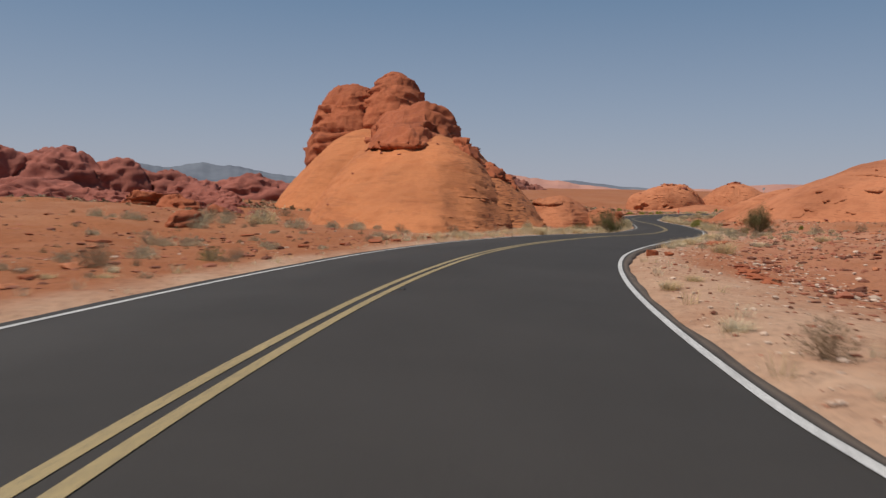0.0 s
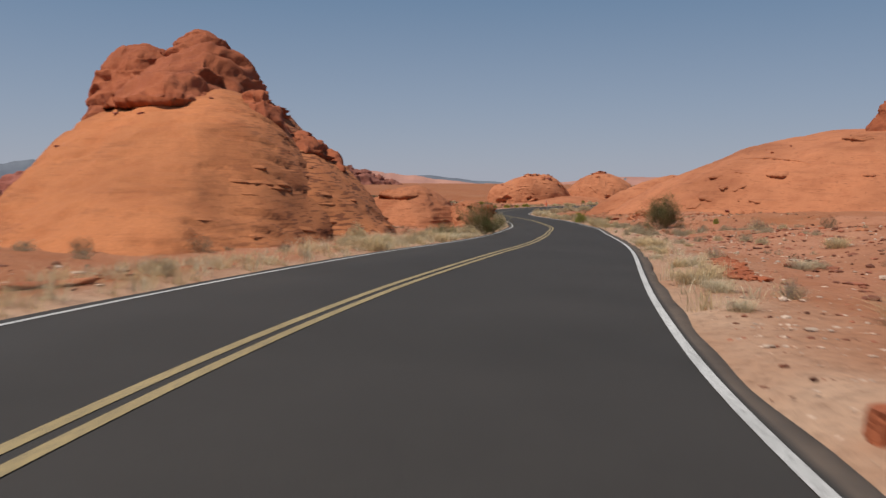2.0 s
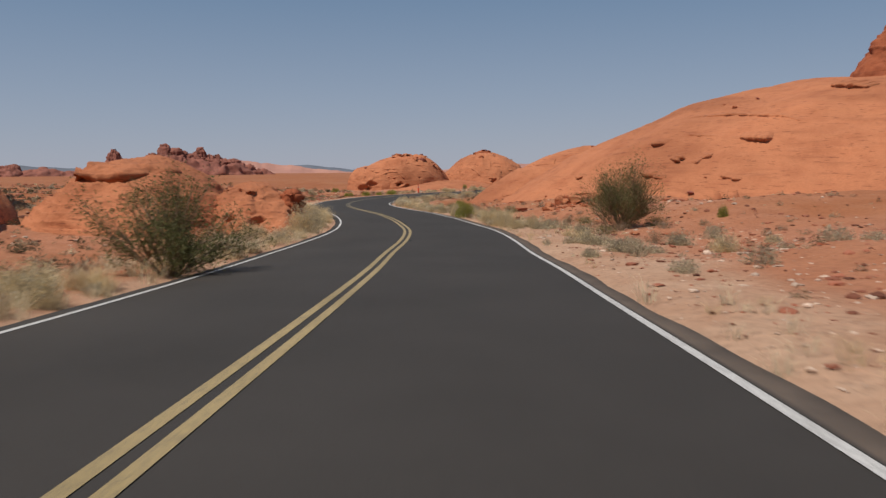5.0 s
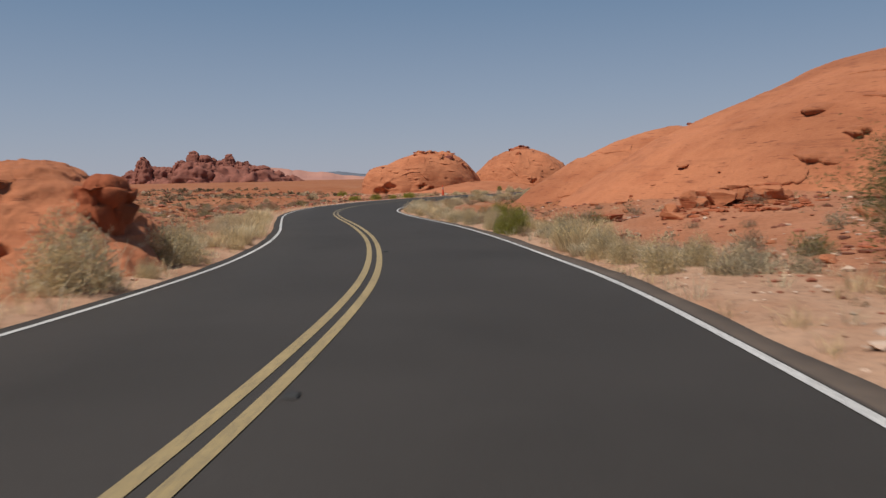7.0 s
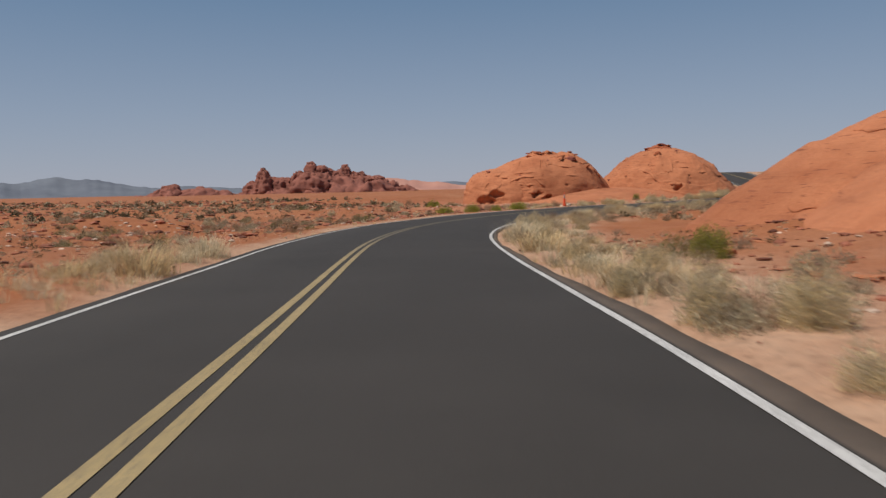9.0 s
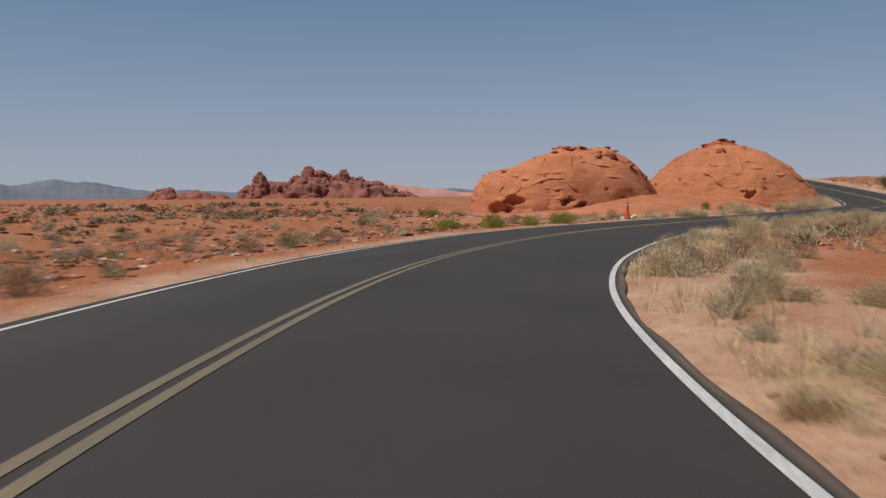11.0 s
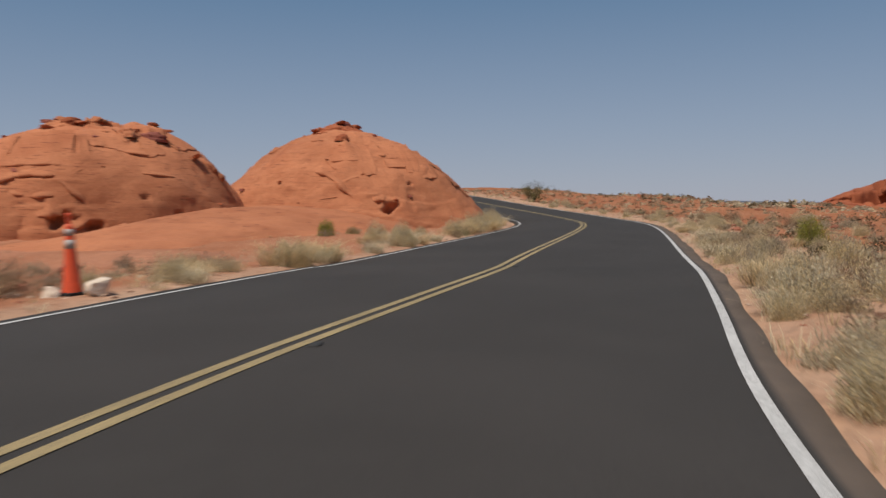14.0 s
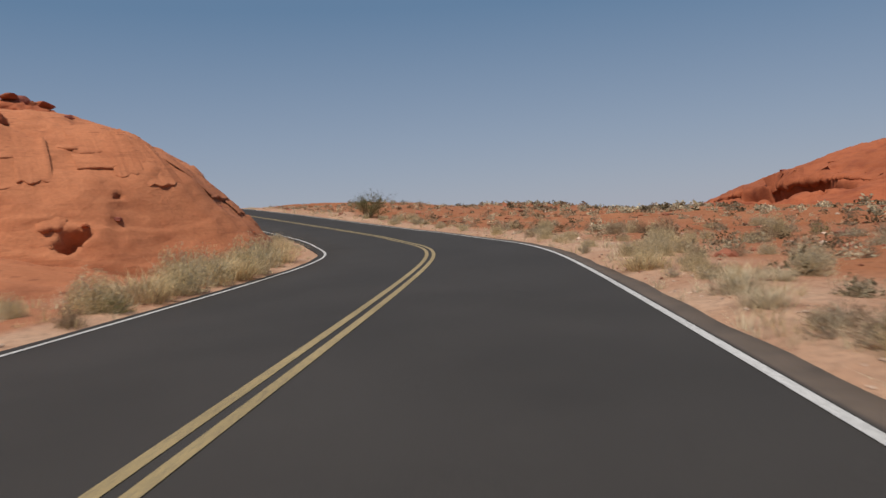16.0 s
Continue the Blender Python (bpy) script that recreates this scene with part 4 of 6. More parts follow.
def blades(n, rng, spread, height, width, lean=0.5):
    """Curved grass blades from a small base: verts, faces."""
    v, f = [], []
    for _ in range(n):
        a, r = rng.rand() * 2 * np.pi, spread * 0.45 * rng.rand() ** 0.7
        b = a + rng.randn() * 0.5
        l = lean * (0.2 + rng.rand()) * spread
        h = height * (0.45 + 0.6 * rng.rand())
        base = np.array([np.cos(a) * r, np.sin(a) * r, -0.02])
        out, side = np.array([np.cos(b), np.sin(b), 0]), np.array([-np.sin(b), np.cos(b), 0]) * width * (0.6 + 0.8 * rng.rand())
        mid, tip = base + out * l * 0.35 + [0, 0, h * 0.65], base + out * l + [0, 0, h * (0.85 + 0.2 * rng.rand())]
        k = len(v)
        v += [base - side, base + side, mid + side * 0.8, mid - side * 0.8, tip]
        f += [(k, k + 1, k + 2, k + 3), (k + 3, k + 2, k + 4)]
    return v, f


def twigs(n, rng, radius, height, thick, forks=2):
    """Tapered three-sided twigs that fan out of one root; also gives the tips."""
    v, f, tips = [], [], []
    def twig(a, b, t0, t1):
        d = b - a
        d = d / (np.linalg.norm(d) + 1e-9)
        u = np.cross(d, [0.3, 0.2, 0.9])
        u /= np.linalg.norm(u) + 1e-9
        w = np.cross(d, u)
        k = len(v)
        for p, t in ((a, t0), (b, t1)):
            for c in range(3):
                v.append(p + t * (u * np.cos(c * 2.094) + w * np.sin(c * 2.094)))
        for c in range(3):
            f.append((k + c, k + (c + 1) % 3, k + 3 + (c + 1) % 3, k + 3 + c))
    for _ in range(n):
        a = rng.rand() * 2 * np.pi
        tilt = rng.rand() ** 0.6
        root = np.array([np.cos(a) * 0.06 * radius, np.sin(a) * 0.06 * radius, -0.04])
        end = np.array([np.cos(a) * radius * tilt, np.sin(a) * radius * tilt, height * (0.55 + 0.4 * rng.rand()) * np.sqrt(max(1 - 0.75 * tilt ** 2, 0.05))])
        mid = root + (end - root) * 0.5 + rng.randn(3) * 0.06 * radius
        twig(root, mid, thick, thick * 0.7)
        for _ in range(forks):
            tip = end + rng.randn(3) * np.array([0.13, 0.13, 0.10]) * radius
            twig(mid, tip, thick * 0.6, thick * 0.25)
            tips.append(tip)
    return v, f, tips


def leaves(points, per, rng, scatter, size):
    """Small folded leaf quads round the points."""
    v, f = [], []
    for p in points:
        for _ in range(per):
            c = np.asarray(p) + rng.randn(3) * scatter
            a = rng.randn(3)
            a /= np.linalg.norm(a)
            b = np.cross(a, rng.randn(3))
            b /= np.linalg.norm(b) + 1e-9
            s = size * (0.5 + rng.rand())
            k = len(v)
            v += [c - a * s, c + b * s * 0.3, c + a * s, c - b * s * 0.3]
            f.append((k, k + 1, k + 2, k + 3))
    return v, f


def mound(n, rng, height, size, slim=0.22, open_=0.35):
    """A soft rounded crown one metre wide: fine upward and outward sprays that fill lumpy half-balls."""
    lumps = [(0.0, 0.0, 0.36, 1.0)] + [(0.24 * math.cos(a), 0.24 * math.sin(a), 0.2 + 0.09 * rng.rand(), 0.6 + 0.35 * rng.rand()) for a in 2 * np.pi * (np.arange(6) + 0.7 * rng.rand(6)) / 6]
    v, f = [], []
    for _ in range(n):
        lx, ly, lr, lh = lumps[rng.randint(len(lumps))]
        d = rng.randn(3)
        d[2] = abs(d[2])
        d /= np.linalg.norm(d)
        r = rng.rand() ** open_
        c = np.array([lx + d[0] * lr * r, ly + d[1] * lr * r, d[2] * height * lh * r])
        a = d + 0.6 * rng.randn(3) + (0, 0, 0.5)
        a /= np.linalg.norm(a)
        b = np.cross(a, rng.randn(3))
        b /= np.linalg.norm(b) + 1e-9
        s = size * (0.5 + rng.rand())
        k = len(v)
        v += [c - a * s, c + b * s * slim, c + a * s, c - b * s * slim]
        f.append((k, k + 1, k + 2, k + 3))
    v = np.array(v)
    v[:, 2] = np.abs(v[:, 2])
    return v, f


def make_shrub(name, label, category, seed, foliage, stem, height, twig_n, sprays, size, grass=0, grass_mat=None, tint=None):
    """A shrub one metre wide: stems, a soft crown in one or two tones, and dry grass where it grows through."""
    rng = np.random.RandomState(seed)
    top = thing(name, label, category)
    v, f, tips = twigs(twig_n, rng, 0.42, height * 0.95, 0.005, 3)
    part("twig_frame", mesh_from("twig_frame", v, f, stem, False), top)
    if sprays:
        v, f = mound(sprays, rng, height, size)
        part("foliage", mesh_from("foliage", v, f, foliage, False), top)
    if tint:
        v, f = mound(sprays // 3, rng, height * 1.05, size * 1.1)
        part("foliage", mesh_from("foliage", v, f, tint, False), top)
    if grass:
        v, f = blades(grass, rng, 0.9, height * 0.8, 0.004)
        part("grass_sheaf", mesh_from("grass_sheaf", v, f, grass_mat, False), top)
    return top


def make_tuft(seed, material, label, height):
    rng = np.random.RandomState(seed)
    top = thing("grass_tuft", label, "grass tuft")
    v, f = blades(380, rng, 1.0, height * 0.85, 0.005, 0.7)
    part("grass_sheaf", mesh_from("grass_sheaf", v, f, material, False), top)
    v, f = blades(50, rng, 0.7, height * 0.5, 0.012, 0.7)
    part("dead_sheaf", mesh_from("dead_sheaf", v, f, BROWN, False), top)
    return top


PLANTS = {
    "tuft": [make_tuft(1, TAN, "dry tan grass tuft on the gravel verge", 0.7), make_tuft(2, STRAW, "pale straw grass tuft on the verge", 0.6), make_tuft(3, TAN, "dry tan grass tuft on the sand", 0.55)],
    "sage": [make_shrub("sagebrush", "grey-green mounded sagebrush on red sand", "shrub", 11, GREY_GREEN, GREY_TWIG, 0.52, 16, 620, 0.037), make_shrub("sagebrush", "low grey-green sagebrush with pale twigs", "shrub", 12, GREY_GREEN, GREY_TWIG, 0.45, 22, 520, 0.037, 40, STRAW, STRAW)],
    "bigsage": [make_shrub("rabbitbrush", "broad grey-green brush with straw seed heads", "shrub", 13, SAGE_STRAW, GREY_TWIG, 0.6, 30, 1300, 0.032, 60, STRAW, STRAW)],
    "puffy": [make_shrub("rabbitbrush", "puffy straw-green rabbitbrush on the road edge", "shrub", 21, SAGE_STRAW, GREY_TWIG, 0.8, 40, 4200, 0.022, 50, STRAW, STRAW)],
    "pale": [make_shrub("dry_brush", "pale tan rounded brush with fine dry stems", "shrub", 22, STRAW, GREY_TWIG, 0.62, 36, 3200, 0.021, 70, TAN, TAN), make_shrub("dry_brush", "low tan and grey brush with a bare base", "shrub", 23, TAN, GREY_TWIG, 0.5, 44, 2200, 0.022, 40, STRAW, GREY_GREEN)],
    "brown": [make_shrub("dry_bush", "round dry brown twiggy bush", "shrub", 14, BROWN, BROWN, 0.68, 30, 800, 0.032), make_shrub("dry_bush", "low dry brown bush on red sand", "shrub", 15, BROWN, GREY_TWIG, 0.48, 24, 500, 0.034)],
    "green": [make_shrub("green_bush", "bright yellow-green bush on the road shoulder", "shrub", 16, GREEN, BROWN, 0.95, 40, 7500, 0.022, 0, None, OLIVE), make_shrub("green_bush", "rounded olive-green bush with a dry base", "shrub", 17, OLIVE, BROWN, 0.58, 30, 1100, 0.03, 30, TAN)],
    "lime": [make_shrub("green_bush", "low fresh green bush on the road edge", "shrub", 18, GREEN, BROWN, 0.5, 30, 2200, 0.034)],
    "dgreen": [make_shrub("green_bush", "low dark olive bush in dry grass", "shrub", 19, OLIVE, GREY_TWIG, 0.55, 30, 900, 0.03, 30, TAN)],
    "twig": [make_shrub("bare_shrub", "sparse pale twiggy shrub with few leaves", "shrub", 20, SAGE_STRAW, GREY_TWIG, 0.6, 60, 350, 0.03, 20, STRAW)],
}
plant_rng = np.random.RandomState(99)
used = set()


def plant(kind, x, y, size, which=None, clear=0.5):
    kinds = PLANTS[kind]
    proto = kinds[plant_rng.randint(len(kinds)) if which is None else which]
    k, off = road_frame(np.array([x]), np.array([y]))  # keep the crown clear of the asphalt
    free = (WAY[k[0], 3] + SHOULDER[k[0]] + 0.1 if off[0] > 0 else WAY[k[0], 4] + 0.4) + clear * size
    if abs(off[0]) < free:
        x, y = WAY[k[0], :2] + RIGHT[k[0]] * math.copysign(free, off[0])
    z = gz(x, y)
    m = pose(x, y, z - 0.02, 0, 0, plant_rng.rand() * 360) @ Matrix.Scale(size * (1.0 if kind == "tuft" else 1.12), 4) @ Matrix.Diagonal((1, 1, 0.85 + 0.3 * plant_rng.rand(), 1))
    if proto.name not in used:
        used.add(proto.name)
        proto.matrix_basis = m
        return proto
    ob = copy_thing(proto, m)
    ob.matrix_basis = m
    return ob


def plant_all(kind, spots):
    for x, y, size in spots:
        plant(kind, x, y, size)


plant_all("brown", ((-4.86, 40.15, 0.75), (-1.51, 41.19, 0.69), (-7.16, 14.13, 0.4), (-4.57, 13, 0.35), (-7.82, 17.21, 0.37), (31.06, 55.91, 1), (19.57, 44.06, 0.35), (16.52, 68.83, 0.75), (16.99, 70.03, 0.62), (22.32, 88.15, 0.6), (37.74, 113, 0.6), (35.1, 104.11, 0.53), (36.17, 98.85, 0.44), (30.95, 93.14, 0.66), (51.13, 119.18, 0.65), (21.28, 112.19, 0.52)))
plant_all("brown", ((14.33, 130.28, 0.74), (17.45, 115.37, 0.58), (39.8, 123.34, 0.82), (36.9, 118.42, 0.35), (28.76, 128.6, 0.66), (25.35, 141.97, 0.8), (25.06, 136.93, 0.66), (44.11, 132.05, 0.68), (46.31, 150.07, 0.91), (49.42, 153.36, 0.52), (62.39, 157.58, 0.53), (65.61, 149.05, 0.59)))
plant_all("tuft", ((3.38, 8.63, 0.35), (10.35, 27.45, 0.84), (4.14, 13.46, 0.35), (5.04, 14.89, 0.35), (22.15, 43.91, 0.8), (15.28, 36.39, 0.63), (17.14, 48.81, 0.83), (14.16, 41.12, 0.42), (13.19, 39.37, 0.37), (14.82, 42.66, 0.35), (15.55, 44.53, 0.51), (31.17, 85.58, 1.16), (29.88, 84.41, 0.56), (23.22, 93.07, 1.08), (22.6, 90.23, 0.95), (31.16, 88.09, 0.55)))
plant_all("tuft", ((31.31, 96.97, 0.7), (32.3, 104.32, 1.24), (32.91, 108.49, 1.18), (24.6, 101.12, 1.16), (25.22, 105.73, 1.12), (42.7, 129.96, 0.87), (41.92, 128.73, 0.89), (45.65, 133.91, 1.05), (53.07, 150.45, 1.05), (49.05, 148.36, 0.8), (56.42, 152.87, 0.67), (52.97, 140.12, 0.73), (55.22, 141.49, 0.79), (57.81, 153.9, 1.03), (59.22, 155.24, 0.77), (60.26, 156.04, 0.63)))
plant_all("tuft", ((61.13, 145.75, 0.73), (69.92, 164.71, 1.35), (64.94, 161.03, 0.73), (66.43, 162.31, 0.71), (67.7, 163.15, 1.03), (71.62, 166.94, 1.12), (75.22, 170.7, 1.17), (68.48, 151.04, 0.73), (67.32, 150.22, 0.63), (72.09, 154.69, 0.95), (78.01, 156.57, 0.9)))
plant_all("green", ((35.25, 73.79, 0.45), (36.3, 104, 0.88), (35.13, 101.59, 0.87), (59.65, 162.38, 0.71), (63.61, 144.13, 0.81), (61.24, 163, 0.64), (66.93, 146.33, 0.95)))
plant_all("sage", ((-6.8, 18.96, 0.81), (-9.78, 38.69, 0.97), (-10.6, 36.82, 1.22), (-3.65, 40.93, 0.86), (-10.82, 25.6, 0.55), (-13.48, 35.88, 0.92), (-15.37, 36.66, 0.86), (28.28, 57.17, 1.06), (-3, 22.56, 0.38), (-4.77, 24.75, 0.4), (-2.63, 40.52, 0.61), (15.85, 36.44, 0.53), (9.05, 51.27, 0.69), (31.8, 59.3, 0.85), (29.52, 62.96, 0.89), (16.87, 104.65, 1.54)))
plant_all("sage", ((30.12, 78.21, 1.01), (29.22, 73.95, 0.81), (26.6, 68.54, 0.91), (23.88, 64.61, 0.47), (25.77, 66.03, 0.95), (29.44, 68.65, 0.95), (34.74, 92.19, 0.85), (34.83, 97.75, 0.89), (39.02, 121.15, 0.45), (64.35, 175.43, 0.88), (64.53, 177.74, 1.27), (61.76, 163.66, 0.69), (66.18, 175.79, 0.92), (60.67, 145.16, 0.63)))
plant_all("dgreen", ((10.73, 55.22, 1.31), (18.34, 82.31, 1.01), (29.69, 73.3, 0.81)))
plant_all("twig", ((30.14, 60.68, 1.33), (30.18, 85.9, 0.56), (29.62, 83.1, 0.54), (28.75, 81.56, 0.44), (31.32, 95.55, 0.58), (40.02, 126.53, 0.48)))
plant_all("bigsage", ((36.26, 120.06, 0.96), (58.41, 143.67, 0.7)))
plant_all("lime", ((36.34, 141.6, 1.35), (37.9, 139.57, 1.15), (39.9, 140.91, 0.85), (42.04, 142.98, 1.35), (37.55, 154.58, 1.2)))

def belt(s0, s1, side, near, far, count, kinds, low, high):
    """A loose belt of plants along the verge."""
    for _ in range(count):
        k = int((s0 + (s1 - s0) * plant_rng.rand()) / 0.5)
        off = side * ((WAY[k, 3] + 0.5 if side > 0 else WAY[k, 4] + 0.4) + near + (far - near) * plant_rng.rand() ** 1.3)
        x, y = WAY[k, :2] + RIGHT[k] * off
        plant(kinds[plant_rng.randint(len(kinds))], x, y, low + (high - low) * plant_rng.rand() ** 1.5)


belt(38, 78, -1, 2.0, 17.0, 46, ("sage", "brown", "sage", "twig"), 0.4, 0.85)
belt(84, 106, 1, 1.5, 9.0, 22, ("sage", "sage", "bigsage"), 0.5, 0.95)
belt(58, 90, 1, 0.2, 2.0, 16, ("tuft", "tuft", "twig"), 0.35, 0.7)
belt(112, 150, 1, 0.0, 1.5, 34, ("puffy", "puffy", "tuft", "sage", "twig"), 0.45, 0.75)
belt(176, 216, 1, 0.0, 1.4, 30, ("pale", "puffy", "twig", "sage"), 0.35, 0.7)
belt(104, 152, 1, 0.3, 2.4, 44, ("tuft", "sage", "twig", "tuft", "sage", "brown"), 0.35, 0.7)
belt(172, 215, 1, 0.7, 5.0, 52, ("sage", "twig", "pale", "brown", "puffy", "brown"), 0.45, 0.9)
belt(172, 226, 1, 5.0, 26.0, 70, ("sage", "brown", "pale", "dgreen", "brown", "sage"), 0.55, 1.1)
belt(152, 206, 1, 0.3, 3.4, 84, ("puffy", "pale", "twig", "sage", "brown", "brown", "tuft", "pale"), 0.45, 0.95)
belt(206, 245, 1, 0.3, 9.0, 60, ("pale", "puffy", "sage", "brown", "bigsage"), 0.5, 1.0)
belt(60, 142, -1, 0.2, 2.2, 90, ("tuft", "pale", "brown", "puffy", "sage", "tuft"), 0.4, 1.0)
belt(176, 232, -1, 0.3, 2.4, 50, ("tuft", "pale", "sage", "brown", "puffy"), 0.4, 1.0)
belt(104, 142, 1, 2.6, 9.0, 24, ("brown", "sage", "dgreen", "brown"), 0.45, 0.95)
belt(150, 190, -1, 1.2, 22.0, 76, ("sage", "brown", "pale", "dgreen", "brown"), 0.5, 1.15)
belt(104, 160, -1, 4.0, 30.0, 60, ("brown", "dgreen", "brown", "sage"), 0.5, 1.1)
belt(28, 60, -1, 0.3, 3.0, 14, ("tuft", "brown"), 0.25, 0.5)


# tall desert shrubs: several leaning stems, leaf sprays at the tips
def make_creosote(seed, label, height, spread, n):
    rng = np.random.RandomState(seed)
    top = thing("creosote_bush", label, "shrub")
    v, f, tips = twigs(n, rng, spread, height, 0.016, 7)
    ragged = lambda p: p * (1.0 + 0.55 * vnoise(p / (np.linalg.norm(p, axis=1)[:, None] + 0.05) * 2.6 + seed))[:, None]  # an uneven crown
    v, tips = ragged(np.array(v)), ragged(np.array(tips))
    part("twig_frame", mesh_from("twig_frame", v, f, BROWN, False), top)
    inner = [np.asarray(p) * (0.55 + 0.4 * rng.rand()) for p in tips[::2]]
    lv, lf = leaves(tips, 32, rng, 0.055 * height * np.array([1, 1, 1.5]), 0.03)
    part("foliage", mesh_from("foliage", lv, lf, DARK_OLIVE, False), top)
    lv, lf = leaves(inner, 30, rng, 0.075 * height, 0.03)
    part("inner_foliage", mesh_from("inner_foliage", lv, lf, OLIVE, False), top)
    return top


big = make_creosote(31, "tall dark olive creosote bush on the gravel verge", 2.7, 1.5, 80)
big.matrix_basis = pose(31.92, 75.63, gz(31.92, 75.63) - 0.03)
bend = make_creosote(32, "tall olive and straw bush at the outside of the bend", 1.7, 1.2, 44)
bend.matrix_basis = pose(14.65, 64.1, gz(14.65, 64.1) - 0.03)
edge = make_creosote(33, "olive creosote bush on the far rise", 1.8, 1.7, 30)
edge.matrix_basis = pose(95.46, 187.6, gz(95.46, 187.6) - 0.03)


plant("puffy", 19.77, 78.95, 1.3, 0, 0.3)
plant("green", 30.0, 87.8, 1.0, 0, 0.2)
plant("green", 29.89, 88.96, 0.5, 0, 0.3)
plant("brown", 29.85, 86.66, 0.45, 0, 0.3)
plant("bigsage", 30.29, 86.23, 0.5, None, 0.3)
plant("brown", 3.51, 6.97, 0.62, 0, 0.3)
plant("dgreen", -4.68, 17.17, 0.62)
for kind, x, y, size in (("sage", -12.98, 35.77, 0.73), ("sage", -10.29, 35.2, 1.1), ("bigsage", -8.08, 38.37, 1.6), ("sage", -6.31, 37.39, 1.25), ("twig", -10.58, 38.14, 1.3), ("twig", -8.73, 24.86, 0.83), ("sage", -8.23, 24.64, 0.6), ("sage", -9.37, 29.15, 0.46), ("sage", -5.17, 24.97, 0.5), ("brown", -12.93, 59.82, 1.5), ("brown", -10.84, 59.3, 1.5), ("sage", -3.67, 39.5, 1.1), ("sage", -4.78, 38.94, 0.9), ("brown", 1.27, 41.88, 0.8), ("brown", -4.34, 17.03, 0.25), ("sage", -9.5, 36.93, 0.9),
                         ("brown", 32.36, 80.72, 0.66), ("sage", 32.24, 80.82, 0.57), ("puffy", 29.1, 77.99, 0.62), ("sage", 29.35, 76.9, 0.85), ("puffy", 28.69, 80.36, 0.72), ("tuft", 28.97, 82.11, 1.05), ("puffy", 28.07, 77.55, 0.75), ("sage", 29.94, 76.68, 0.72), ("dgreen", 32.06, 78.76, 0.6),
                         ("sage", 26.52, 68.97, 0.9), ("sage", 25.46, 66.03, 0.8), ("sage", 23.98, 64.72, 0.5), ("sage", 29.23, 68.65, 0.85), ("sage", 28.84, 76.79, 0.8), ("puffy", 29.31, 82.98, 0.95), ("sage", 29.12, 74.06, 0.75), ("dgreen", 31.95, 78.65, 0.9), ("brown", 32.31, 73.56, 0.67), ("sage", 26.67, 66.03, 0.6), ("brown", 33.81, 73.13, 0.42), ("brown", 30.16, 74.5, 0.8), ("dgreen", 32.79, 74.73, 0.9),
                         ("puffy", 20.98, 82.99, 1.1), ("puffy", 21.19, 83.82, 0.9), ("brown", 16.42, 68.83, 0.75), ("sage", 18.25, 74.46, 0.9), ("brown", 17.79, 79.47, 0.7), ("tuft", 17.14, 70.9, 0.95),
                         ("brown", 33.88, 99.61, 0.7), ("sage", 33.51, 100.81, 0.5), ("bigsage", 31.92, 91.83, 0.66), ("sage", 30.43, 92.37, 0.65), ("bigsage", 30.49, 90.94, 0.5)):
    plant(kind, x, y, size)
for kind, x, y, size in (("tuft", 65.68, 160.37, 1.2), ("puffy", 66.53, 161.07, 1.1), ("tuft", 68.22, 162.26, 1.5), ("puffy", 69.92, 163.98, 1.2), ("tuft", 72.67, 167.03, 1.5), ("dgreen", 64.41, 159.21, 0.7), ("tuft", 65.79, 161, 0.7), ("sage", 66.21, 160.94, 0.8), ("tuft", 69.07, 163.07, 1.4), ("puffy", 71.29, 165.56, 1.1), ("puffy", 67.9, 162.13, 1.0), ("brown", 62.6, 157.78, 0.45),
                         ("tuft", 48.69, 147.28, 0.7), ("tuft", 52.73, 149.9, 1.2), ("bigsage", 54.13, 150.92, 0.7), ("puffy", 58.34, 154.04, 0.9), ("puffy", 52.43, 150.1, 0.9), ("puffy", 48.5, 147.59, 0.6), ("sage", 47.41, 152.54, 0.64), ("brown", 49.18, 152.71, 0.54), ("sage", 61.39, 167.72, 1.2), ("sage", 62.68, 168.84, 1.0), ("brown", 59.32, 161.83, 0.8)):
    plant(kind, x, y, size)
for kind, x, y, size in (("sage", 33.82, 95.46, 0.5), ("brown", 34.01, 94.81, 0.27), ("brown", 35.35, 96.35, 0.25), ("brown", 34.01, 91.08, 0.33), ("sage", 34.39, 91.17, 0.33), ("sage", 33.94, 92.4, 0.25), ("brown", 32.99, 90.64, 0.28), ("bigsage", 33.18, 90.09, 0.43), ("sage", 34.39, 94.26, 0.25)):
    ob = plant(kind, x, y, size)  # on the sandy toe of the slickrock hill
    ob.location.z = max(ob.location.z, float(HILL[np.argmin((HILL[:, 0] - x) ** 2 + (HILL[:, 1] - y) ** 2), 2]) - 0.03)


# ---- scattered growth and stones ----
def along(s, off):
    """Places beside the road: s metres along it, off metres from the centre line."""
    k = np.clip((np.asarray(s) / 0.5).astype(int), 0, len(WAY) - 1)
    return WAY[k, :2] + RIGHT[k] * np.asarray(off)[:, None]


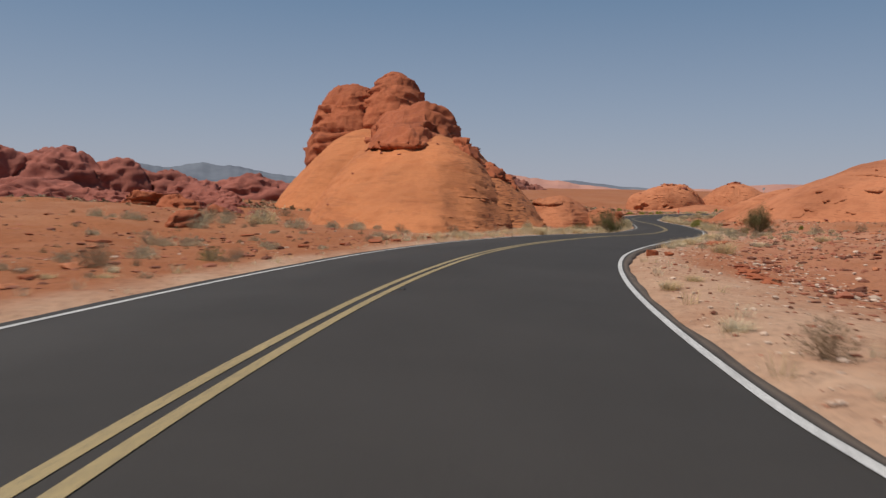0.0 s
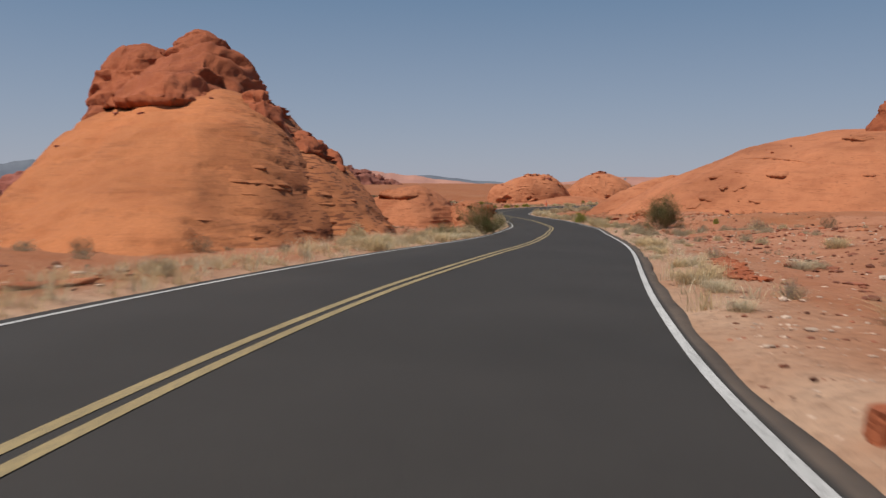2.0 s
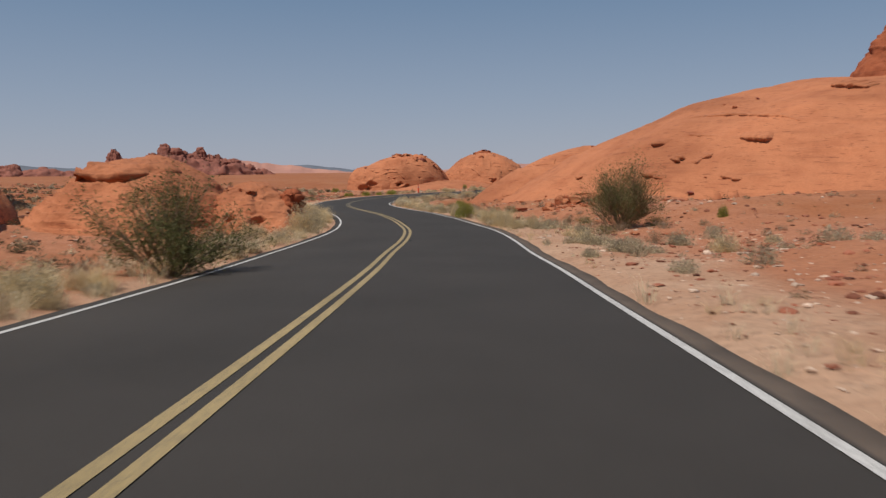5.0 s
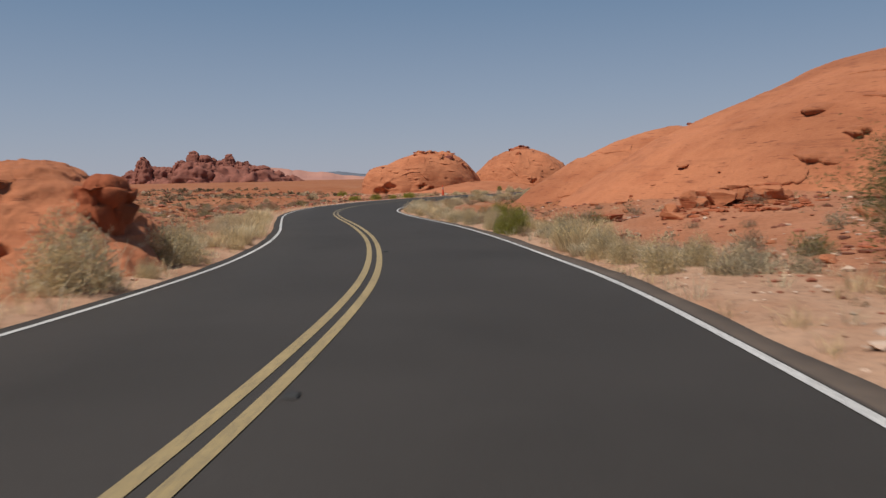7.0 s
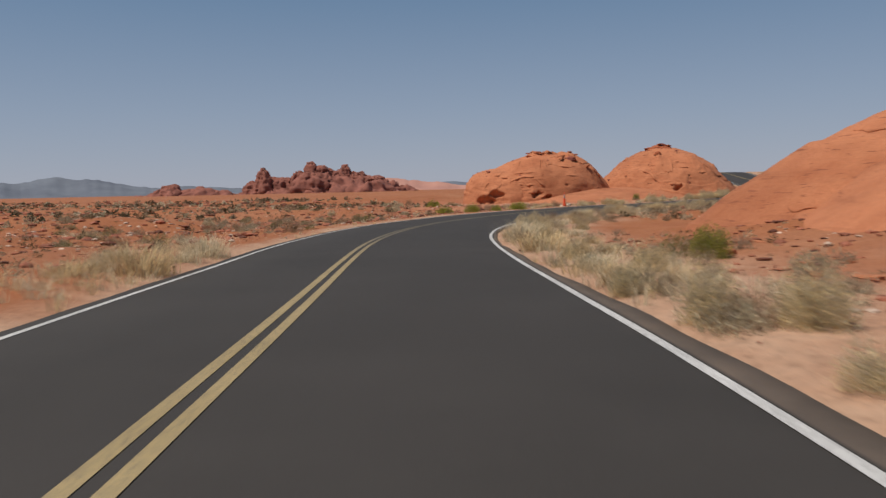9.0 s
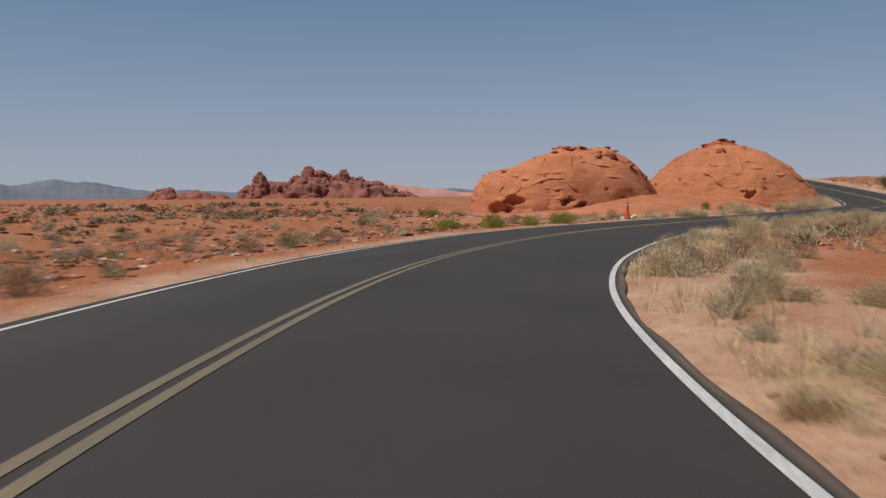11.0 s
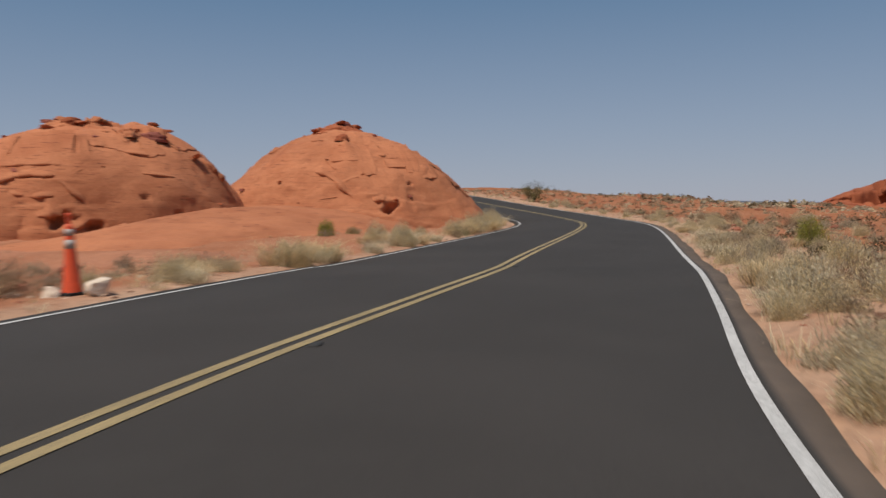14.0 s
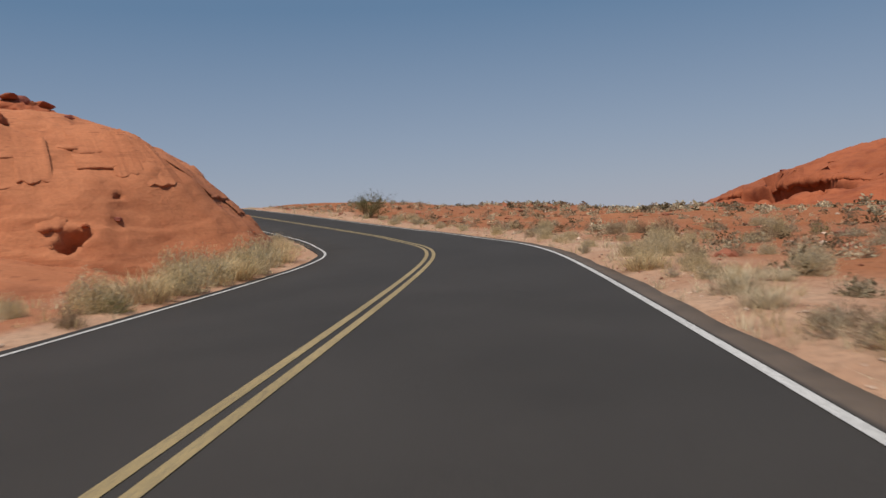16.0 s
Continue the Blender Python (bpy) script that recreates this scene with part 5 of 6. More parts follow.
def in_rock(p):
    """True where a rock mass stands."""
    bad = np.zeros(len(p), bool)
    for cx, cy, rx, ry in ((-1.8, 76.5, 9.9, 38), (82.2, 100.4, 41, 27.6), (52.7, 111.9, 12, 6.8), (2.8, 60, 5.4, 13), (13.1, 85.8, 3.6, 6), (17.8, 83.9, 2.3, 3.4), (55.4, 179, 10, 8.6), (49.6, 177.3, 5.1, 5.8), (70.8, 178.3, 10.2, 9), (142, 152.5, 19.4, 28.7), (-12.3, 106.7, 6.6, 10.8)):
        bad |= ((p[:, 0] - cx) / rx) ** 2 + ((p[:, 1] - cy) / ry) ** 2 < 1
    return bad


def scatter_mesh(name, pieces, material, label, category):
    """pieces: list of (verts, faces) already in place; one object that nobody could count."""
    v, f, k = [], [], 0
    for pv, pf in pieces:
        v.append(pv)
        f += [tuple(i + k for i in face) for face in pf]
        k += len(pv)
    me = mesh_from(name, np.vstack(v), f, material, False)
    return tagged(new(name, me), label, category, kind="stuff")


def verge_grass():
    """Dry grass along both verges, thick where the drive is grassy."""
    rng = np.random.RandomState(41)
    tufts = [blades(30, np.random.RandomState(60 + i), 0.5, 0.36 + 0.05 * (i % 4), 0.0045, 0.7) for i in range(10)]
    tufts = [(np.array(v), f) for v, f in tufts]
    groups = {0: [], 1: []}
    for side, bands in ((1, ((28, 60, 0.9, 0.5), (60, 92, 3.2, 0.75), (92, 108, 0.9, 0.5), (108, 138, 8.0, 0.8), (138, 200, 7.0, 0.7), (200, 232, 6.0, 0.65), (232, 270, 3.0, 0.7))),
                        (-1, ((20, 58, 2.4, 0.45), (58, 105, 24.0, 0.72), (105, 140, 14.0, 0.75), (140, 180, 1.6, 0.5), (180, 232, 5.5, 0.7), (232, 270, 2.5, 0.6)))):
        for s0, s1, density, size in bands:
            n = int((s1 - s0) * density)
            s = s0 + (s1 - s0) * rng.rand(n)
            clump = 0.5 + 0.5 * np.sin(s * 0.55 + side) * np.sin(s * 0.17 + 2)
            s = s[rng.rand(n) < 0.35 + 0.65 * clump]
            k = (s / 0.5).astype(int)
            edge = np.where(side > 0, WAY[k, 3] + SHOULDER[k] + 0.12, WAY[k, 4] + 0.5)
            wide = 1.4 if density < 4 else 2.6
            p = along(s, side * (edge + wide * rng.rand(len(s)) ** 1.3))
            z = ground_height(p[:, 0], p[:, 1])[0]
            for (x, y), h in zip(p, z):
                v, f = tufts[rng.randint(len(tufts))]
                a, c = rng.rand() * 6.28, size * (0.5 + 0.8 * rng.rand())
                R = np.array([[np.cos(a), -np.sin(a), 0], [np.sin(a), np.cos(a), 0], [0, 0, 1]]) * c
                groups[rng.randint(2)].append((v @ R.T + [x, y, h - 0.01], f))
    scatter_mesh("dry_grass", groups[0], TAN, "dry tan grass along the verges", "grass")
    scatter_mesh("dry_grass", groups[1], STRAW, "pale straw grass along the verges", "grass")


verge_grass()


def clump_piece(rng, n, size, slim):
    v, f = mound(n, rng, 0.8, size, slim, 0.5)
    return v * 0.6, f


def desert_scrub():
    """Low scrub over the plain, thinner with distance from the road."""
    rng = np.random.RandomState(43)
    fine = [clump_piece(np.random.RandomState(80 + i), 96, 0.075, 0.42) for i in range(8)]
    coarse = [clump_piece(np.random.RandomState(90 + i), 46, 0.13, 0.7) for i in range(8)]
    groups = {0: [], 1: [], 2: [], 3: []}
    for s0, s1, a, b, side, n, size in ((20, 100, 5, 60, -1, 1000, 0.6), (95, 190, 6, 60, -1, 2200, 1.05), (95, 190, 20, 130, -1, 2600, 1.5), (28, 95, 6, 34, 1, 190, 0.6), (95, 150, 5, 22, 1, 330, 0.75), (165, 270, 6, 45, 1, 3000, 1.25), (150, 270, 30, 130, 1, 2600, 1.7), (180, 270, 5, 14, -1, 60, 0.6), (110, 270, 60, 320, -1, 1500, 1.9), (150, 270, 60, 200, 1, 1100, 1.7)):
        s, off = s0 + (s1 - s0) * rng.rand(n), side * (a + (b - a) * rng.rand(n) ** 1.2)
        p = along(s, off)
        k, o = road_frame(p[:, 0], p[:, 1])
        p, o = p[(np.abs(o) > 5.2) & ~in_rock(p)], o[(np.abs(o) > 5.2) & ~in_rock(p)]
        z = ground_height(p[:, 0], p[:, 1])[0]
        for (x, y), h, away in zip(p, z, np.abs(o)):
            v, f = (fine if away < 22 else coarse)[rng.randint(8)]
            a_, c = rng.rand() * 6.28, size * (0.35 + 0.9 * rng.rand() ** 2)
            R = np.array([[np.cos(a_), -np.sin(a_), 0], [np.sin(a_), np.cos(a_), 0], [0, 0, 0.72]]) * c
            groups[rng.choice(4, p=(0.3, 0.26, 0.22, 0.22) if side > 0 else (0.2, 0.28, 0.08, 0.44))].append((v @ R.T + [x, y, h - 0.02], f))
    for i, (m, l) in enumerate(((GREY_GREEN, "low grey-green scrub over the red plain"), (BROWN, "low dry brown scrub over the red plain"), (STRAW, "straw-coloured scrub over the red plain"), (DARK_SCRUB, "dark olive-brown scrub over the red plain"))):
        scatter_mesh("desert_scrub", groups[i], m, l, "scrub")


desert_scrub()


def stone_piece(rng, flat):
    bm = bmesh.new()
    bmesh.ops.create_icosphere(bm, subdivisions=1, radius=0.5)
    for v in bm.verts:
        v.co *= 0.7 + 0.5 * rng.rand()
        v.co.z *= flat
    vs, fs = [tuple(v.co) for v in bm.verts], [tuple(v.index for v in f.verts) for f in bm.faces]
    bm.free()
    return np.array(vs), fs


STONE_RED = leaf_material("red_stone", (0.23, 0.08, 0.045), 0.6, 0)
STONE_PALE = leaf_material("pale_stone", (0.50, 0.36, 0.27), 0.3, 0)


def loose_stones():
    rng = np.random.RandomState(47)
    kinds = [stone_piece(np.random.RandomState(100 + i), 0.35 + 0.08 * (i % 4)) for i in range(10)]
    red, pale = [], []
    for s0, s1, a, b, side, n, size, white in ((28, 62, 4.0, 9, 1, 2600, 0.05, 0.6), (28, 90, 4.3, 9, 1, 900, 0.10, 0.5), (38, 60, 6.4, 8.0, 1, 900, 0.09, 0.35), (58, 125, 4.2, 6.5, 1, 1500, 0.05, 0.55), (170, 232, 4.0, 5.2, 1, 1500, 0.05, 0.6), (38, 95, 7, 30, 1, 2600, 0.24, 0.12), (24, 75, 4, 26, -1, 1300, 0.22, 0.1), (85, 130, 4.5, 16, 1, 900, 0.18, 0.3), (120, 150, 6, 22, 1, 500, 0.22, 0.1), (115, 185, 5, 70, -1, 4500, 0.40, 0.1), (104, 165, 8, 45, -1, 900, 0.3, 0.85), (150, 190, 5, 24, -1, 900, 0.3, 0.3), (130, 210, 40, 150, -1, 2200, 0.75, 0.05), (165, 270, 5, 60, 1, 1800, 0.36, 0.2), (100, 146, 6, 22, 1, 1200, 0.2, 0.15), (28, 270, 3.9, 5.2, 1, 1500, 0.06, 0.6), (28, 270, 3.4, 4.8, -1, 900, 0.06, 0.5), (42, 54, 7.4, 8.4, 1, 420, 0.12, 0.3), (85, 118, 5.5, 12, 1, 1400, 0.09, 0.55), (46, 96, 8, 24, 1, 1400, 0.16, 0.35), (140, 182, 4.5, 14, -1, 2200, 0.11, 0.22), (30, 62, 4, 16, -1, 1600, 0.09, 0.12)):
        s, off = s0 + (s1 - s0) * rng.rand(n), side * (a + (b - a) * rng.rand(n))
        p = along(s, off)
        k, o = road_frame(p[:, 0], p[:, 1])
        clear = np.where(o > 0, o > WAY[k, 3] + SHOULDER[k] + 0.05, -o > WAY[k, 4] + 0.36)
        p = p[clear & ~in_rock(p)]
        z = ground_height(p[:, 0], p[:, 1])[0]
        for (x, y), h in zip(p, z):
            v, f = kinds[rng.randint(len(kinds))]
            a_, c = rng.rand() * 6.28, 0.8 * size * (0.35 + 1.5 * rng.rand() ** 3)
            R = np.array([[np.cos(a_) * 1.2, -np.sin(a_), 0], [np.sin(a_) * 1.2, np.cos(a_), 0], [0, 0, 1]]) * c
            light = rng.rand() < white
            R = R * min(1.0, 0.24 / c) if light else R
            (pale if light else red).append((v @ R.T + [x, y, h + 0.05 * c], f))
    scatter_mesh("loose_stones", red, STONE_RED, "loose red sandstone chips on the sand", "stones")
    scatter_mesh("loose_stones", pale, STONE_PALE, "pale loose stones and gravel on the verge", "stones")


loose_stones()


# ---- boulders ----
BEIGE_STONE = rock_material("beige_stone", (0.70, 0.58, 0.46), (0.62, 0.48, 0.36), (0.42, 0.28, 0.19), 2.0, 6.0)


def block_mesh(sx, sy, sz, seed, material):
    """An angular block: a box whose corners are chipped off by random planes, with a little relief."""
    rng = np.random.RandomState(seed)
    bm = bmesh.new()
    bmesh.ops.create_cube(bm, size=2.0)
    bmesh.ops.subdivide_edges(bm, edges=list(bm.edges), cuts=4, use_grid_fill=True)
    V = np.array([v.co for v in bm.verts])
    for _ in range(11):
        n = rng.randn(3) * (1, 1, 0.8)
        n /= np.linalg.norm(n)
        over = V @ n - (0.72 + 0.35 * rng.rand())
        V = V - np.maximum(over, 0)[:, None] * n
    V = V + 0.06 * np.stack([vnoise(V * 2.1 + seed), vnoise(V * 2.1 + seed + 5), vnoise(V * 2.1 + seed + 9)], -1)
    V = V * (sx, sy, sz * 0.5) + (0, 0, sz * 0.42)
    faces = [tuple(v.index for v in f.verts) for f in bm.faces]
    bm.free()
    return mesh_from("boulder", V, faces, material, False)


def boulder(x, y, sx, sy, sz, seed, material=ROCK_RED, label="weathered red sandstone boulder on the sand", lift=0.0, turn=0):
    if sx > 0.6:  # large ones are weathered round
        me = rock_mass("boulder", material, cx=0, cy=0, z0=0, rx=sx, ry=sy, h=sz, p=2.6, q=0.7, seed=seed, rough=0.2 * sx, grain=0.12 * sx, strata=0.2 * sx, bed=sz * 0.35, lobes=0.3, sink=0.3 * sz, freq=1.6 / sx, hollow=0.18 * sx, size=0.4 * sx, res=(56, 24))
    else:
        me = block_mesh(sx, sy, sz, seed, material)
    ob = new("boulder", me)
    ob.matrix_basis = pose(x, y, gz(x, y) - 0.06 * sz + lift, 0, 0, turn)
    return tagged(ob, label, "boulder")


for i, (x, y, sx, sy, sz) in enumerate(((6.83, 23.92, 0.2, 0.15, 0.2), (7.22, 23.48, 0.14, 0.12, 0.12), (20.45, 85.24, 0.5, 0.4, 0.5), (19.82, 86.87, 0.35, 0.3, 0.35), (20.46, 84.73, 0.4, 0.3, 0.3), (19.74, 84.4, 0.3, 0.25, 0.25), (33.93, 89.42, 0.5, 0.4, 0.3), (-11.08, 35.98, 1.1, 0.7, 0.7), (-13.41, 50.65, 1.4, 1.0, 0.8), (-16.4, 51.74, 1.3, 1.0, 0.9), (-19.33, 54.71, 1.5, 1.1, 1.0), (-24.18, 67.09, 2.4, 1.6, 1.5))):
    boulder(x, y, sx, sy, sz, 200 + i, turn=37 * i)
slab_rng = np.random.RandomState(17)
for i in range(44):  # broken flat beds in the red ground beside the first stretch
    k = int(slab_rng.uniform(30, 62) / 0.5)
    x, y = WAY[k, :2] - RIGHT[k] * (WAY[k, 4] + 1.6 + 20 * slab_rng.rand() ** 1.4)
    c = 0.07 + 0.17 * slab_rng.rand() ** 2
    boulder(x, y, c * 1.9, c, 0.07 + 0.3 * c * slab_rng.rand(), 400 + i, ROCK_RED if i % 3 else ROCK, "flat broken bed of red sandstone in the sand", turn=20 * slab_rng.randn() + 60)
for i in range(20):  # stones and small slabs on the cut bank
    k = int(slab_rng.uniform(44, 92) / 0.5)
    x, y = WAY[k, :2] + RIGHT[k] * (WAY[k, 3] + 3.2 + 13 * slab_rng.rand())
    c = 0.1 + 0.22 * slab_rng.rand() ** 2
    boulder(x, y, c * 1.4, c, 0.08 + 0.5 * c * slab_rng.rand(), 480 + i, (ROCK_RED, ROCK, BEIGE_STONE)[i % 3], ("dark red sandstone block on the cut bank", "orange sandstone slab on the cut bank", "pale sandstone slab on the cut bank")[i % 3], turn=90 * slab_rng.rand())
crust_kinds, crust = [stone_piece(np.random.RandomState(140 + i), 0.4) for i in range(8)], []
for i in range(420):  # a crust of broken beds that runs up the cut bank
    u = slab_rng.rand()
    x, y = (11.4 + 3.3 * u, 32.4 + 6.5 * u) if i % 3 else (6.7 + 1.6 * u, 15.2 + 5.6 * u)
    x, y = x + 0.14 * slab_rng.randn(), y + 0.16 * slab_rng.randn()
    v, f = crust_kinds[i % 8]
    a, c = 0.9 + 0.4 * slab_rng.randn(), 0.06 + 0.26 * slab_rng.rand() ** 2
    R = np.array([[np.cos(a) * 1.7, -np.sin(a), 0], [np.sin(a) * 1.7, np.cos(a), 0], [0, 0, 0.9]]) * c
    crust.append((v @ R.T + [x, y, gz(x, y) + 0.1 * c], f))
scatter_mesh("broken_crust", crust, ROCK_RED, "broken crust of layered sandstone on the cut bank", "stones")
ledge_rng = np.random.RandomState(5)
W_TOP, E_TOP = (np.vstack([surface_of(o) for o in faces_of(rock, "dome", "crown")]) for rock in (dome_west, dome_east))
W_TOP, E_TOP = W_TOP[W_TOP[:, 2] > 0.6], E_TOP[E_TOP[:, 2] > 0.9]
PILE, PILE_RUN, PILE_OUT = np.array((35.1, 87.0)), np.array((0.85, -0.527)), np.array((-0.527, -0.85))


def hill_seat(x, y):
    """Top of the ground or of the slickrock, whichever is higher."""
    return max(gz(x, y), float(HILL[np.argmin((HILL[:, 0] - x) ** 2 + (HILL[:, 1] - y) ** 2), 2]))


# broken ledge at the foot of the slickrock hill: along, out, lift, half width, half depth, height
for i, (u, out, lift, sx, sy, sz) in enumerate(((0.1, 0.0, 0.25, 0.32, 0.26, 0.5), (0.15, 0.15, -0.05, 0.3, 0.28, 0.36), (0.6, 0.1, 0.0, 0.36, 0.3, 0.4), (1.25, 0.3, 0.16, 0.58, 0.5, 0.6), (1.0, -0.1, -0.1, 0.5, 0.4, 0.5), (1.2, -0.15, 0.55, 0.42, 0.3, 0.2), (1.95, 0.0, 0.2, 0.4, 0.36, 0.46), (2.35, 0.1, 0.0, 0.34, 0.3, 0.4), (2.85, 0.2, 0.14, 0.57, 0.45, 0.5), (3.3, 0.0, -0.02, 0.4, 0.38, 0.5), (0.65, -0.2, 0.42, 0.36, 0.25, 0.2), (1.85, -0.3, 0.5, 0.42, 0.26, 0.18), (2.5, -0.3, 0.45, 0.36, 0.25, 0.22), (3.0, -0.3, 0.5, 0.4, 0.3, 0.2), (2.9, 0.75, -0.1, 0.32, 0.26, 0.32), (2.2, 0.8, -0.1, 0.26, 0.24, 0.26), (3.2, 1.1, -0.1, 0.24, 0.2, 0.3), (1.6, 0.8, -0.1, 0.2, 0.16, 0.16), (-0.5, 0.75, -0.04, 0.34, 0.28, 0.5), (-0.2, 0.6, -0.1, 0.24, 0.2, 0.22), (-0.45, 1.7, 0.02, 0.52, 0.3, 0.26), (0.2, 1.5, -0.04, 0.3, 0.22, 0.16), (0.9, 1.4, -0.06, 0.36, 0.24, 0.22), (1.2, 1.7, -0.05, 0.22, 0.2, 0.16), (3.9, 0.2, -0.04, 0.22, 0.2, 0.18), (4.5, 0.4, -0.05, 0.3, 0.22, 0.18))):
    x, y = PILE + PILE_RUN * 0.8 * u + PILE_OUT * 0.8 * out
    ob = boulder(x, y, 0.74 * sx, 0.74 * sy, 0.8 * sz, 220 + i, (ROCK, ROCK_RED, ROCK)[i % 3], "blocky sandstone boulder of a broken ledge", turn=-40 + 25 * ledge_rng.randn())
    ob.location.z = hill_seat(x, y) + 0.8 * lift - 0.06
rubble = []
for i in range(260):  # splinters between and below the blocks
    x, y = PILE + PILE_RUN * (-0.6 + 3.8 * ledge_rng.rand()) + PILE_OUT * (-0.5 + 2.3 * ledge_rng.rand() ** 1.4)
    v, f = crust_kinds[i % 8]
    a, c = ledge_rng.rand() * 6.28, 0.07 + 0.24 * ledge_rng.rand() ** 2
    R = np.array([[np.cos(a) * 1.4, -np.sin(a), 0], [np.sin(a) * 1.4, np.cos(a), 0], [0, 0, 1.2]]) * c
    rubble.append((v @ R.T + [x, y, hill_seat(x, y) + 0.05 * c], f))
scatter_mesh("rubble", rubble, ROCK_RED, "splintered red sandstone rubble below a broken ledge", "stones")
for i in range(52):  # blocks and thin beds on the sandy bench beside the road
    k = int(ledge_rng.uniform(98, 138) / 0.5)
    x, y = WAY[k, :2] + RIGHT[k] * (WAY[k, 3] + 2.6 + 11 * ledge_rng.rand())
    c = 0.07 + 0.2 * ledge_rng.rand() ** 2.2
    boulder(x, y, c * (2.4 if i % 3 == 0 else 1.3), c, c * (0.5 if i % 3 == 0 else 0.9), 800 + i, (ROCK_RED, ROCK, ROCK)[i % 3], "small red sandstone block on the sandy bench", turn=60 + 40 * ledge_rng.randn()).location.z = hill_seat(x, y) - 0.05 * c
for i in range(34):  # a thin broken bed along the toe of the hill
    x, y = (33.1 + 0.14 * (i % 20) ** 1.15 * 0.5, 91.3 + 0.3 * (i % 20)) if i < 20 else (37.1 + 0.09 * (i - 20), 105.7 - 0.12 * (i - 20))
    x, y = x + 0.08 * ledge_rng.randn(), y + 0.12 * ledge_rng.randn()
    k = 0.06 + 0.08 * ledge_rng.rand()
    rock = HILL if i < 20 else SHOULDER_ROCK
    ob = boulder(x, y, k * 1.9, k, k * 0.5, 700 + i, (ROCK_RED, ROCK)[i % 2], "thin slab of a broken sandstone bed", turn=80 + 20 * ledge_rng.randn())
    ob.location.z = max(ob.location.z, float(rock[np.argmin((rock[:, 0] - x) ** 2 + (rock[:, 1] - y) ** 2), 2]) - 0.03)
for i in range(30):  # stacked blocks on the crowns of the twin domes
    west = i < 20
    u = (i + 0.5) / 20 if west else (i - 19.5) / 10
    x, y = (51.9 + 6.6 * u + 0.2 * ledge_rng.randn(), 176.0 + 1.3 * ledge_rng.randn()) if west else (67.6 + 3.2 * u, 177.3 + 0.9 * ledge_rng.randn())
    face = W_TOP if west else E_TOP
    k = 0.2 + 0.32 * ledge_rng.rand() ** 1.5
    ob = boulder(x, y, 1.5 * k, 1.1 * k, 0.85 * k, 240 + i, (ROCK_RED, ROCK_PURPLE, ROCK_RED, ROCK)[i % 4], "dark red sandstone block on the crown of a dome", turn=40 * i)
    ob.location.z = float(face[np.argmin((face[:, 0] - x) ** 2 + (face[:, 1] - y) ** 2), 2]) - 0.08 + (0.3 * k if i % 3 == 0 else 0)


def chips(dome, piece, count, low, high, seed, facing, label):
    """Loose blocks that lie on a rock's side towards the road."""
    rng = np.random.RandomState(seed)
    P = surface_of(next(o for o in dome.children if o.name.startswith(piece)))
    P = P[(P[:, 2] > -2.9)]
    mid = P.mean(0)
    P = P[((P - mid)[:, :2] @ np.array(facing)) > 0.25 * np.abs((P - mid)[:, :2] @ np.array(facing)).max()]
    for i in range(count):
        x, y, z = P[rng.randint(len(P))]
        c = low + (high - low) * rng.rand() ** 2
        ob = boulder(x, y, c * 1.3, c, c * 1.1, seed * 7 + i, (ROCK_RED, ROCK_PURPLE)[i % 2], label, turn=90 * rng.rand())
        ob.location.z = z - 0.12 * c


chips(dome_west, "dome", 10, 0.06, 0.15, 61, (-0.4, -0.9), "small dark red block lying on the dome")
chips(dome_west, "shoulder", 10, 0.06, 0.2, 62, (-0.6, -0.8), "small dark red block lying on the dome")
chips(dome_east, "dome", 12, 0.05, 0.14, 63, (-0.3, -0.95), "small dark red block lying on the dome")
chips(slick_hill, "slope", 12, 0.07, 0.2, 64, (-0.9, -0.35), "small dark red block lying on the slickrock")
red_hill = next(o for o in scene.collection.all_objects if o.name.startswith("red_rock_hill"))
for i, (path, reach, thick) in enumerate((([(136.79, 174.83, -1.49), (135.89, 173.17, -0.77), (135.9, 170.61, -0.32), (134.48, 167.32, -0.27), (133.15, 164.97, -0.75)], 0.75, 1.1), ([(137.9, 181.0, -1.9), (137.49, 179.62, -1.48), (137.83, 177.99, -1.02)], 0.5, 0.7), ([(140.45, 176.93, 0.16), (139.89, 172.84, 0.85)], 0.35, 0.3), ([(140.2, 170.9, 1.25), (139.03, 169.47, 1.35)], 0.25, 0.2))):
    part("ledge", lip(skin_of(red_hill, "hill"), path, reach, thick, 5.1 * i + 2.0, ROCK_RED), red_hill, "overhanging brow of red sandstone above a hollow")
chips(red_hill, "hill", 22, 0.1, 0.35, 66, (-0.95, 0.3), "dark red block lying on the red hill")
chips(butte, "lower_slope", 16, 0.08, 0.22, 65, (0.5, -0.85), "small dark red block lying on the slope")


# ---- roadside things ----
def simple(name, colour, rough=0.6):
    m, nt, b = shader(name, rough)
    n = noise_node(nt, 12, 4, 0.6)
    nt.links.new(ramp(nt, n, [(0.3, tuple(c * 0.8 for c in colour)), (0.7, colour)]), b.inputs["Base Color"])
    return m


def lathe(name, rings, material, n=24):
    V = np.array([[(r * math.cos(2 * math.pi * k / n), r * math.sin(2 * math.pi * k / n), z) for k in range(n)] for r, z in rings])
    return grid_mesh(name, V[:, ::-1], material, closed=True)


ORANGE = simple("orange_plastic", (0.72, 0.10, 0.04), 0.45)
BAND = simple("dull_reflective_band", (0.42, 0.36, 0.32), 0.4)
RUBBER = simple("black_rubber", (0.03, 0.03, 0.03), 0.7)
GALVANISED = simple("galvanised_steel", (0.35, 0.35, 0.36), 0.5)


